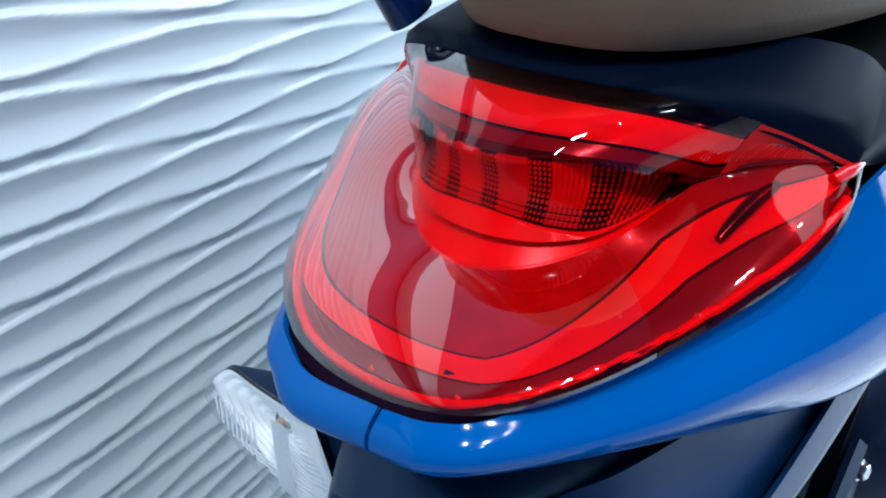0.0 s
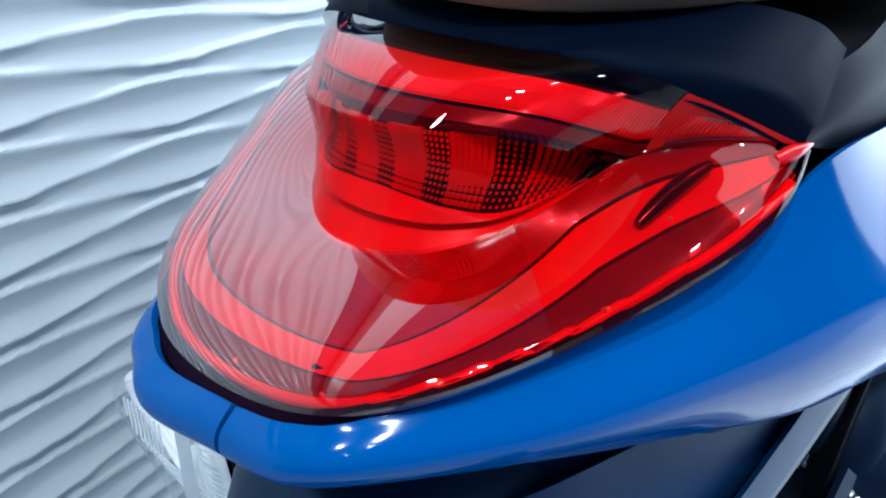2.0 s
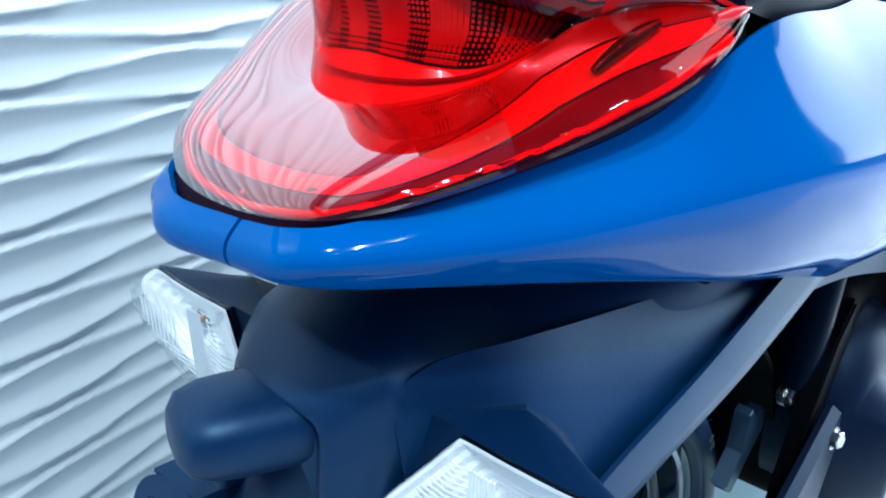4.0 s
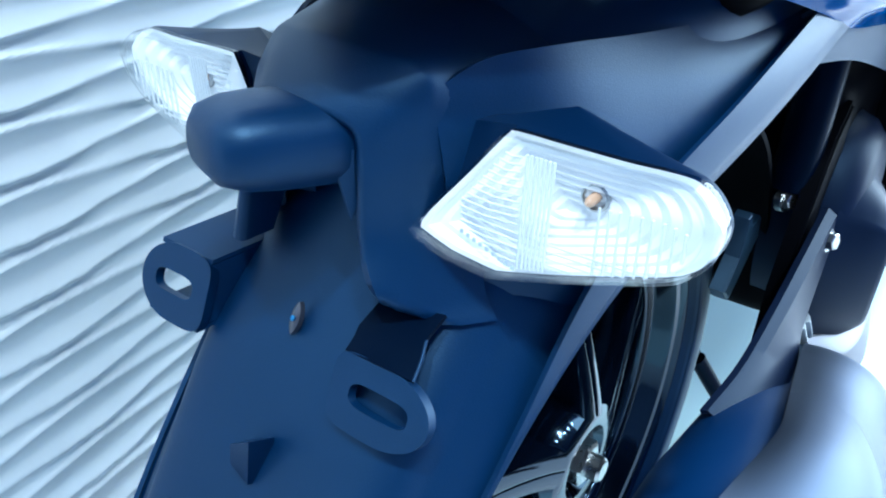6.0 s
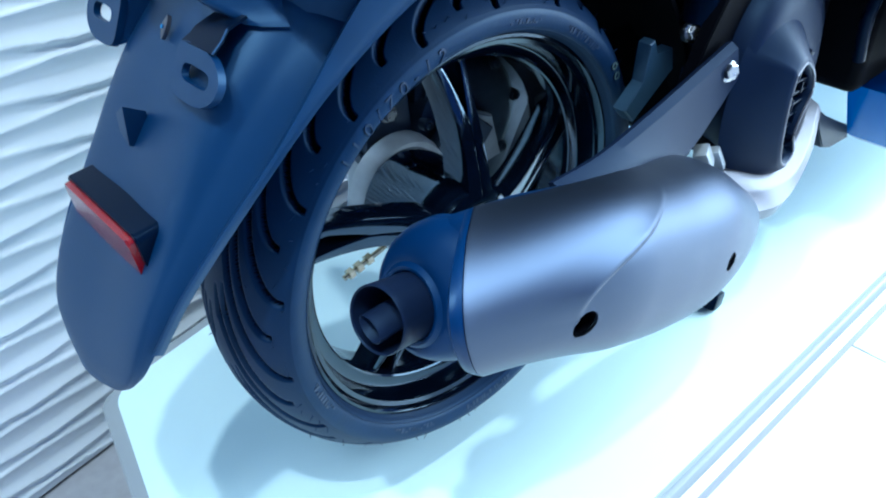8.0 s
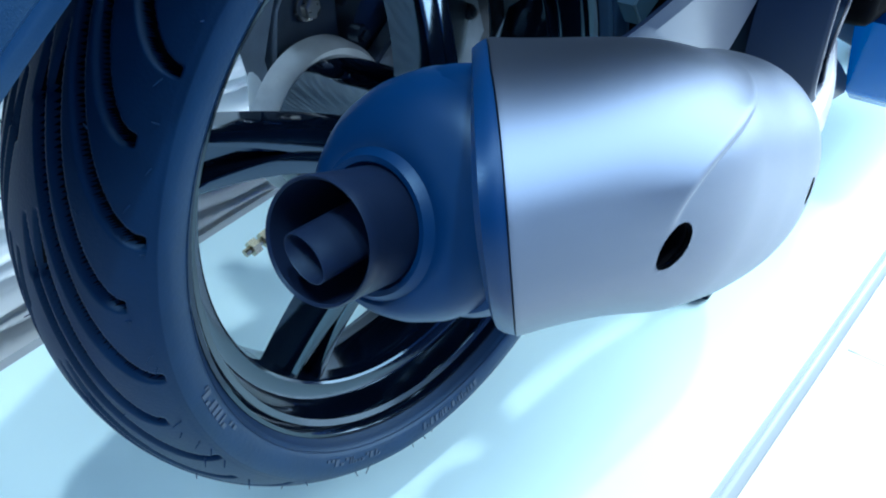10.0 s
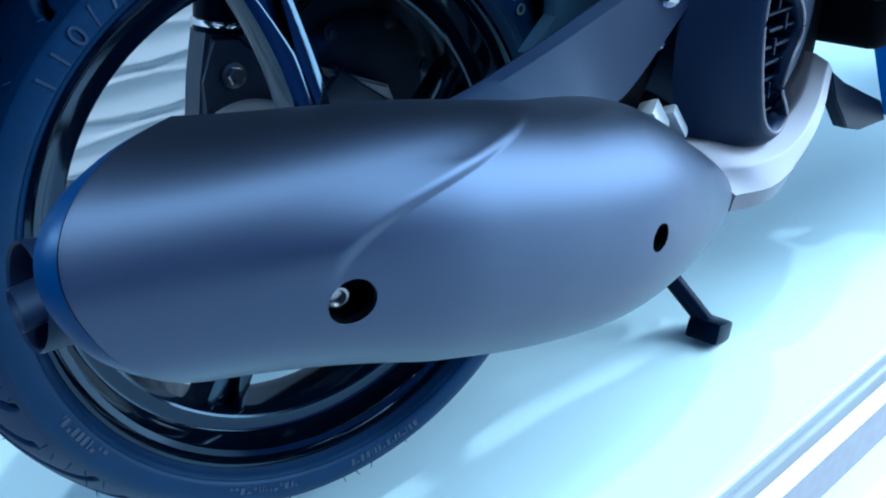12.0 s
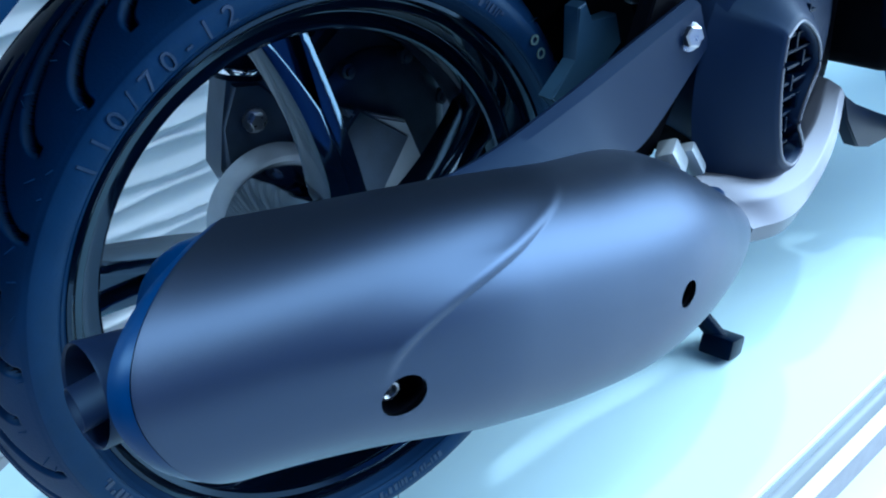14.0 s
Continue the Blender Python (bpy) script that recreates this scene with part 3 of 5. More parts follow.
for s, v, r, stretch in HOLES:
    near = sorted((p for row in smooth_rows for p in row if p.x > EX + 0.005), key=lambda p: ((p - ax0).dot(ED) - s) ** 2 + ((p - ax0).dot(EU) - v) ** 2)[:300]
    c = near[0]
    around_it = [p - c for p in near[60:]]
    cov = np.zeros((3, 3))
    for p in around_it:
        q = np.array(p[:])
        cov += np.outer(q, q)
    nn = Vector([float(q) for q in np.linalg.eigh(cov)[1][:, 0]])
    if nn.x < 0:
        nn = -nn
    e1 = (ED - nn * ED.dot(nn)).normalized()
    e2 = nn.cross(e1)

    def ringat(dep, rr):
        return [c + nn * dep + e1 * (math.cos(t) * rr * stretch) + e2 * (math.sin(t) * rr) for t in (2 * math.pi * q / 40 for q in range(40))]

    # well walls are near-black to paint in the hole's shade
    bm = bmesh.new()
    vs = sheet(bm, [ringat(-0.0012, r * 1.08), ringat(-0.0016, r * 1.0), ringat(-0.011, r * 0.96), ringat(-0.011, r * 0.3)], True)
    cap(bm, vs[-1])
    part("screw_well", bm, DEEP, muffler, "recessed screw hole with shade painted in", 40)
    if s < 0:
        bm = bmesh.new()
        o = c - e1 * 0.0038 - e2 * 0.0005
        lathe(bm, [(-0.012, 0.0050), (-0.0052, 0.0050), (-0.0040, 0.0044), (-0.0038, 0.0034), (-0.0048, 0.0026), (-0.0062, 0.0024), (-0.0062, 0.0002)], o, nn, 24)
        part("screw", bm, SCREW, muffler, "bright socket-head screw", 30)

# cone and tailpipe
bm = bmesh.new()
rings = []
for s, r, cx, cv in ((-0.105, 0.0405, -0.022, -0.005), (-0.118, 0.0435, -0.0270, -0.007), (-0.1265, 0.0430, -0.0300, -0.0105), (-0.1325, 0.0405, -0.0320, -0.0130), (-0.1365, 0.0367, -0.0335, -0.0155), (-0.1385, 0.0327, -0.0348, -0.0180), (-0.1395, 0.0288, -0.0357, -0.0198), (-0.1390, 0.0268, -0.0361, -0.0206), (-0.1400, 0.0258, -0.0363, -0.0209), (-0.1415, 0.0243, -0.0364, -0.0210), (-0.1412, 0.0222, -0.0364, -0.0210), (-0.138, 0.0200, -0.0364, -0.0210)):
    rings.append([exh(s, cx + math.cos(t) * r, cv + math.sin(t) * r) for t in (2 * math.pi * q / 56 for q in range(56))])
sheet(bm, rings, True)
part("end_cone", bm, CANBLACK, muffler, "matt black stepped end cone", 40)
bm = bmesh.new()
PD = (ED + V(-0.12, 0, 0.02)).normalized()
mouth = V(0.1312, -0.1685, 0.2943)
lathe(bm, [(0.040, 0.0208), (0.022, 0.0208), (0.006, 0.0212), (0.0012, 0.0215), (0.0, 0.0209), (0.0010, 0.0200), (0.008, 0.0196), (0.045, 0.0192)], mouth, PD, 56)
lathe(bm, [(0.044, 0.0194), (0.045, 0.001)], mouth, PD, 48)
part("tailpipe", bm, ARM, muffler, "matt black round tailpipe", 35)
bm = bmesh.new()
tip = V(0.1312, -0.1765, 0.2905)
ID = (mouth + PD * 0.034 + V(0.008, 0, 0.010) - tip).normalized()
sx = ID.cross(V(0.5, 0, 0.9)).normalized()
sy = sx.cross(ID)
rings = []
for a, rr, cut in ((0.046, 0.0098, 0), (0.018, 0.0098, 0.0), (0.003, 0.0098, 0.22), (0.0028, 0.0093, 0.22), (0.0034, 0.0089, 0.22), (0.030, 0.0087, 0.1)):
    rings.append([tip + ID * (a + math.sin(t) * rr * cut) + (sx * math.cos(t) + sy * math.sin(t) * 0.52) * rr for t in (2 * math.pi * q / 32 for q in range(32))])
sheet(bm, rings, True)
part("inner_pipe", bm, ARM, muffler, "flattened inner outlet tube", 35)

# mounting arm from the engine to the muffler
bm = bmesh.new()
path = [(0.112, 0.010, 0.298), (0.117, 0.055, 0.3045), (0.118, 0.106, 0.3165), (0.118, 0.152, 0.329), (0.1175, 0.219, 0.3465)]
low = [(0.138, 0.015, 0.286), (0.136, 0.075, 0.286), (0.132, 0.120, 0.280), (0.124, 0.165, 0.2775), (0.1190, 0.229, 0.318)]
a, b = spline(path, 40), spline(low, 40)
rows = [[p + V(-0.006, 0, -0.001), p + V(-0.003, 0, 0.0008), p + V(0.0006, 0, -0.0012), p.lerp(q, 0.5), q + V(0.0004, 0, 0.001), q + V(-0.002, 0, -0.001), q + V(-0.020, 0, 0.0)] for p, q in zip(a, b)]
shell(bm, rows, -0.003)
arm = part("mounting_arm", bm, ARM, muffler, "dark grey pressed mounting arm", 28)
hexbolt("bolt", (0.1205, 0.2095, 0.3290), (1, -0.25, 0.2), 0.0068, arm)
hexbolt("bolt", (0.1085, 0.2165, 0.2955), (1, -0.25, 0.2), 0.0042, arm)

# ---- rear fender ----
rows = [
    [(-0.112, 0.070, 0.560), (-0.085, 0.05, 0.590), (-0.040, 0.000, 0.600), (0, -0.010, 0.602), (0.040, 0.000, 0.600), (0.085, 0.05, 0.590), (0.112, 0.070, 0.560)],
    [(-0.114, 0.062, 0.519), (-0.088, -0.025, 0.552), (-0.040, -0.085, 0.565), (0, -0.092, 0.568), (0.040, -0.085, 0.565), (0.088, -0.025, 0.552), (0.114, 0.062, 0.519)],
    [(-0.106, -0.010, 0.494), (-0.085, -0.085, 0.510), (-0.043, -0.146, 0.524), (0, -0.162, 0.530), (0.043, -0.146, 0.524), (0.085, -0.085, 0.510), (0.106, -0.010, 0.494)],
    [(-0.095, -0.075, 0.470), (-0.075, -0.120, 0.480), (-0.042, -0.156, 0.486), (0, -0.165, 0.490), (0.042, -0.156, 0.486), (0.075, -0.120, 0.480), (0.095, -0.075, 0.470)],
    [(-0.086, -0.118, 0.444), (-0.070, -0.150, 0.448), (-0.046, -0.180, 0.450), (0, -0.183, 0.452), (0.046, -0.180, 0.450), (0.070, -0.150, 0.448), (0.086, -0.118, 0.444)],
    [(-0.081, -0.160, 0.412), (-0.066, -0.185, 0.412), (-0.049, -0.206, 0.412), (0, -0.208, 0.412), (0.049, -0.206, 0.412), (0.066, -0.185, 0.412), (0.081, -0.160, 0.412)],
    [(-0.077, -0.205, 0.370), (-0.064, -0.226, 0.364), (-0.049, -0.243, 0.354), (0, -0.245, 0.350), (0.049, -0.243, 0.354), (0.064, -0.226, 0.364), (0.077, -0.205, 0.370)],
    [(-0.071, -0.247, 0.325), (-0.061, -0.262, 0.316), (-0.048, -0.275, 0.300), (0, -0.277, 0.294), (0.048, -0.275, 0.300), (0.061, -0.262, 0.316), (0.071, -0.247, 0.325)],
    [(-0.0645, -0.270, 0.290), (-0.0585, -0.279, 0.281), (-0.047, -0.287, 0.271), (0, -0.290, 0.266), (0.047, -0.287, 0.271), (0.0585, -0.279, 0.281), (0.0645, -0.270, 0.290)],
    [(-0.055, -0.281, 0.268), (-0.049, -0.286, 0.261), (-0.036, -0.291, 0.256), (0, -0.294, 0.253), (0.036, -0.291, 0.256), (0.049, -0.286, 0.261), (0.055, -0.281, 0.268)],
    [(-0.034, -0.287, 0.256), (-0.029, -0.290, 0.252), (-0.020, -0.293, 0.249), (0, -0.295, 0.247), (0.020, -0.293, 0.249), (0.029, -0.290, 0.252), (0.034, -0.287, 0.256)],
]
rows[4] = [p if abs(p[0]) > 0.08 else (p[0] * 0.97, p[1] + 0.008, p[2]) for p in rows[4]]
rows[0] = [p if abs(p[0]) != 0.040 else (p[0], 0.009, p[2] - 0.001) for p in rows[0]]
rows[1] = [p if abs(p[0]) != 0.040 else (p[0], -0.072, p[2] - 0.002) for p in rows[1]]
rows[:4] = [[p if abs(p[0]) > 0.09 else (p[0] * 0.94, p[1] + 0.014, p[2] - 0.003) for p in r] for r in rows[:4]]
surf = patch(rows, 61, 80)
bm = bmesh.new()
shell(bm, surf, -0.003)
fender = part("rear_fender", bm, BLACK, scooter, "grained black plastic rear fender and number plate carrier", 50)
# folded rim along the wheel arch
for sgn in (1, -1):
    edge = spline([(sgn * x, y, z) for x, y, z in ((0.1155, 0.066, 0.519), (0.1075, -0.010, 0.493), (0.0965, -0.075, 0.469), (0.0875, -0.118, 0.443), (0.0820, -0.160, 0.411), (0.0775, -0.205, 0.369), (0.0715, -0.247, 0.3245), (0.0648, -0.270, 0.2898))], 60)
    bm = bmesh.new()
    rws = []
    for k, p in enumerate(edge):
        f = max(0.0, min(1.0, (k - 10) / 30))
        w = 1 - 0.93 * f * f * (3 - 2 * f)
        rws.append([p + V(-sgn * 0.006, -0.038, 0.012) * w, p + V(sgn * 0.001, -0.014, 0.0045) * w, p + V(sgn * 0.0022 * w, -0.001, 0.0005), p + V(-sgn * 0.002, 0.002, -0.003)])
    shell(bm, rws, 0.0025 * sgn)
    part("fender_rim", bm, BLACK, fender, "flat folded edge of the fender", 50)

# raised side of the fender below a soft ridge
for sgn in (1, -1):
    ridge = [(0.108, 0.050, 0.5285), (0.0962, 0.0221, 0.5295), (0.0845, -0.0140, 0.5310), (0.0695, -0.0700, 0.5340), (0.0570, -0.1190, 0.5385), (0.0440, -0.1450, 0.5375), (0.0360, -0.1650, 0.5300)]
    lower = [(0.1145, 0.064, 0.519), (0.1110, 0.035, 0.508), (0.1070, -0.012, 0.494), (0.0960, -0.077, 0.470), (0.0870, -0.120, 0.444), (0.0620, -0.146, 0.450), (0.0460, -0.156, 0.440)]
    g = []
    for (x0, y0, z0), (x1, y1, z1) in zip(ridge, lower):
        g.append([(sgn * x0, y0, z0), (sgn * (x0 * 0.55 + x1 * 0.45 + 0.0035), y0 * 0.58 + y1 * 0.42 - 0.003, z0 * 0.55 + z1 * 0.45), (sgn * x1, y1, z1)])
    bm = bmesh.new()
    shell(bm, patch(g, 20, 40), 0.002 * sgn)
    part("fender_side", bm, BLACK, fender, "grained black fender side below a soft ridge", 40)

BACK = V(0, -0.567, -1).normalized()
BN = V(0, -1, 0.567).normalized()


def board(x, z):
    """On the flat back of the fender."""
    return V(x, -0.196 + 0.56 * (z - 0.434), z)


# arched hood that frames the recess of the number plate lamp: each row runs from the fender over the edge into the recess
hood = [
    [(-0.062, -0.150, 0.455), (-0.050, -0.183, 0.455), (-0.045, -0.190, 0.457), (-0.040, -0.191, 0.458), (-0.038, -0.176, 0.458)],
    [(-0.062, -0.130, 0.485), (-0.048, -0.172, 0.488), (-0.043, -0.182, 0.489), (-0.038, -0.184, 0.490), (-0.036, -0.160, 0.490)],
    [(-0.060, -0.112, 0.515), (-0.048, -0.160, 0.520), (-0.042, -0.172, 0.519), (-0.037, -0.178, 0.511), (-0.035, -0.150, 0.509)],
    [(-0.050, -0.095, 0.545), (-0.041, -0.158, 0.5350), (-0.036, -0.173, 0.5295), (-0.030, -0.181, 0.5190), (-0.029, -0.150, 0.517)],
    [(-0.020, -0.086, 0.549), (-0.020, -0.166, 0.5395), (-0.018, -0.180, 0.5335), (-0.016, -0.187, 0.5235), (-0.016, -0.155, 0.521)],
    [(0.014, -0.086, 0.549), (0.012, -0.170, 0.5400), (0.010, -0.183, 0.5345), (0.007, -0.189, 0.5240), (0.006, -0.155, 0.522)],
    [(0.050, -0.100, 0.528), (0.0345, -0.166, 0.5355), (0.030, -0.178, 0.5300), (0.021, -0.186, 0.5190), (0.019, -0.155, 0.517)],
    [(0.052, -0.140, 0.512), (0.0370, -0.169, 0.5130), (0.031, -0.180, 0.5090), (0.0235, -0.187, 0.5040), (0.0215, -0.160, 0.503)],
    [(0.047, -0.148, 0.485), (0.0370, -0.172, 0.4820), (0.031, -0.183, 0.4810), (0.0245, -0.1890, 0.4800), (0.0225, -0.168, 0.479)],
    [(0.054, -0.156, 0.457), (0.044, -0.177, 0.4560), (0.039, -0.187, 0.4585), (0.033, -0.1925, 0.4630), (0.030, -0.178, 0.465)],
    [(0.062, -0.158, 0.444), (0.0545, -0.170, 0.4455), (0.0490, -0.177, 0.4475), (0.0425, -0.1800, 0.4520), (0.039, -0.172, 0.456)],
]
bm = bmesh.new()
cols = []
for c in range(5):
    cols.append(spline([r[c] for r in hood], 90))
grid_rows = []
for k in range(90):
    a, b, c, d, e = (cols[q][k] for q in range(5))
    w = 0.0022
    ab, bd, de = (b - a).normalized(), (d - b).normalized(), (e - d).normalized()
    line = [a, a.lerp(b, 0.5), b - ab * w, b - ab * w * 0.4 + bd * w * 0.12, b + bd * w * 0.4 - ab * w * 0.12, b + bd * w]
    line += [b.lerp(d, 0.5) * 0.7 + c * 0.3, d - bd * w, d - bd * w * 0.4 + de * w * 0.12, d + de * w * 0.4 - bd * w * 0.12, d + de * w, d.lerp(e, 0.5), e]
    grid_rows.append(line)
shell(bm, grid_rows, -0.002)
part("plate_lamp_hood", bm, BLACK, fender, "rounded black hood framing the plate lamp", 60)
# number plate lamp
bm = bmesh.new()
o = V(0.000, -0.176, 0.510)
d = V(-0.30, -0.80, 0.10).normalized()
s = d.cross(V(0, 0, 1)).normalized()
w = s.cross(d)
rings = []
for a, hw, hh in ((-0.01, 0.0215, 0.0155), (0.004, 0.0215, 0.0155), (0.026, 0.0215, 0.0150), (0.036, 0.0210, 0.0140), (0.044, 0.0180, 0.0115), (0.0475, 0.012, 0.0075)):
    ring = []
    for q in range(28):
        t = 2 * math.pi * q / 28
        c, e = math.cos(t), math.sin(t)
        ring.append(o + d * a + s * (abs(c) ** 0.62 * math.copysign(hw, c)) + w * (abs(e) ** 0.75 * math.copysign(hh, e)))
    rings.append(ring)
loft(bm, rings)
part("plate_lamp", bm, BLACK, fender, "smooth black number plate lamp", 45)
bm = bmesh.new()
prism(bm, [(0, 0), (0.010, 0.0), (0.010, -0.022), (0.007, -0.028)], (0.012, -0.190, 0.512), (0.6, 0.7, 0), (0, 0, 1), (0.7, -0.6, 0), 0.003, 0.0006)
part("plate_lamp_stay", bm, BLACK, fender, smooth=30)


def slot_bracket(sgn):
    """A slotted tab standing off the fender's back."""
    bm = bmesh.new()
    cen = V(0.0447, -0.2068, 0.4268) if sgn > 0 else V(-0.074, -0.2030, 0.4300)
    ex, ey = V(1, 0, 0), V(0, -0.42, -0.91).normalized()
    ez = ex.cross(ey) * -1
    if ez.y > 0:
        ez = -ez
    hw, hh, n = (0.0227 if sgn > 0 else 0.0215), (0.0150 if sgn > 0 else 0.0172), 40
    outer, inner = [], []
    for q in range(n):
        t = 2 * math.pi * (q + 0.5) / n
        c, e = math.cos(t), math.sin(t)
        p = 2 / (2 if c * sgn > 0 else 5)
        outer.append((abs(c) ** p * math.copysign(hw, c), abs(e) ** p * math.copysign(hh, e)))
        ix = abs(c) ** 0.45 * math.copysign(0.0136 if sgn > 0 else 0.0122, c)
        inner.append((ix, abs(e) ** 0.75 * math.copysign(0.0048, e)))
    P = lambda xy, dz: cen + ex * xy[0] + ey * xy[1] + ez * dz
    sheet(bm, [[P(q, 0) for q in inner], [P(q, 0) for q in outer], [P(q, -0.0045) for q in outer], [P(q, -0.0045) for q in inner], [P(q, 0) for q in inner]], True)
    tab = part("plate_bracket", bm, BLACK, fender, "black slotted number plate bracket", 35)
    if sgn > 0:
        # ledge between the tab's top edge and the fender, darker plastic standing for shade
        low = [V(0.0250, -0.2010, 0.4392), V(0.0405, -0.2013, 0.4404), V(0.0562, -0.2008, 0.4402)]
        top = [V(0.0232, -0.1912, 0.4440), V(0.0380, -0.1900, 0.4465), V(0.0525, -0.1885, 0.4490)]
        bm = bmesh.new()
        shell(bm, [low, [a.lerp(b, 0.5) + V(0, 0.0012, 0) for a, b in zip(low, top)], top, [p + V(0, 0.012, 0.004) for p in top]], 0.0016)
        part("bracket_flange", bm, SATIN, tab, "ledge over the slotted tab, its shade painted dark", 30)
        bm = bmesh.new()
        tube(bm, [low[2] + V(0.0004, 0, 0), low[2].lerp(top[2], 0.5) + V(0.0004, 0.001, 0), top[2] + V(0.0004, 0, 0)], 0.0006, 8)
        part("bracket_edge", bm, BLACK, tab, smooth=50)
        return tab
    x0, x1 = -hw * 0.62, hw * 0.9
    walls = [((x0, -hh * 0.98), (x1, -hh * 0.86)), ((x0, hh * 0.80), (x1, hh * 0.92)), ((hw * 0.80, -hh * 0.84), (hw * 0.90, hh * 0.78))]
    for (xa, ya), (xb, yb) in walls:
        bm = bmesh.new()
        q = [P((xa, ya), -0.001), P((xb, ya), -0.001), P((xb, yb), -0.001), P((xa, yb), -0.001)]
        loft(bm, [q, [v + V(0.012, 0.040, 0.004) for v in q]])
        part("bracket_flange", bm, BLACK, tab, smooth=30)
    return tab


slot_bracket(1)
slot_bracket(-1)

# chrome push rivet, small fin and red reflector
bm = bmesh.new()
o = board(-0.007, 0.436)
rings = []
for k, lift in ((1.0, -0.002), (1.0, 0.0006), (0.7, 0.0013), (0.1, 0.0016)):
    rings.append([o + BN * lift + V(1, 0, 0) * (math.cos(t) * abs(math.cos(t)) ** 0.6 * 0.0023 * k) + BACK * (math.sin(t) * 0.0068 * k) for t in (2 * math.pi * q / 24 for q in range(24))])
loft(bm, rings)
rivet = part("rivet", bm, GREY, fender, "small almond-shaped grey clip", 40)
# blue dot added as the glint on the clip
bm = bmesh.new()
lathe(bm, [(0.0008, 0.0013), (0.0022, 0.0012), (0.0026, 0.0006)], o, BN, 16, ends=True)
part("glint_dot", bm, GLINTBLUE, rivet, "blue dot standing for a glint", 50)
bm = bmesh.new()
p0 = board(-0.004, 0.385)
vs0 = [p0 + V(-0.006, 0, 0.006), p0 + V(0.006, 0, 0.014), p0 + V(0.001, 0, -0.012), p0 + V(-0.008, 0, -0.006)]
loft(bm, [[v + BN * -0.004 for v in vs0], [v + BN * 0.010 for v in vs0]])
part("fin", bm, BLACK, fender, smooth=20)
rc = V(0.0, -0.256, 0.336)
rx, ry = V(1, 0, 0), V(0, 0.12, -0.99).normalized()
rz = V(0, -0.99, -0.12).normalized()


def rounded(hw, hh, r, n=6):
    out = []
    for cx, cy, a in ((hw - r, hh - r, 0), (-hw + r, hh - r, 90), (-hw + r, -hh + r, 180), (hw - r, -hh + r, 270)):
        for i in range(n + 1):
            t = math.radians(a + 90 * i / n)
            out.append((cx + r * math.cos(t), cy + r * math.sin(t)))
    return out


bm = bmesh.new()
prism(bm, rounded(0.0465, 0.0165, 0.005), rc - rz * 0.016, rx, ry, rz, 0.017, 0.001)
refl = part("reflector", bm, SATIN, fender, "red rectangular reflector in a black frame", 30)
bm = bmesh.new()
prism(bm, rounded(0.0435, 0.0140, 0.003), rc + rz * 0.0005, rx, ry, rz, 0.0045, 0.0012)
part("reflector_face", bm, material("red_reflector", (0.15, 0.002, 0.006), 0.15, spec=0.3, coat=0.2, stain=0.25, stain_scale=500, grain=0.3, grain_scale=900), refl, "glossy red prismatic face", 30)

# ---- turn signals ----


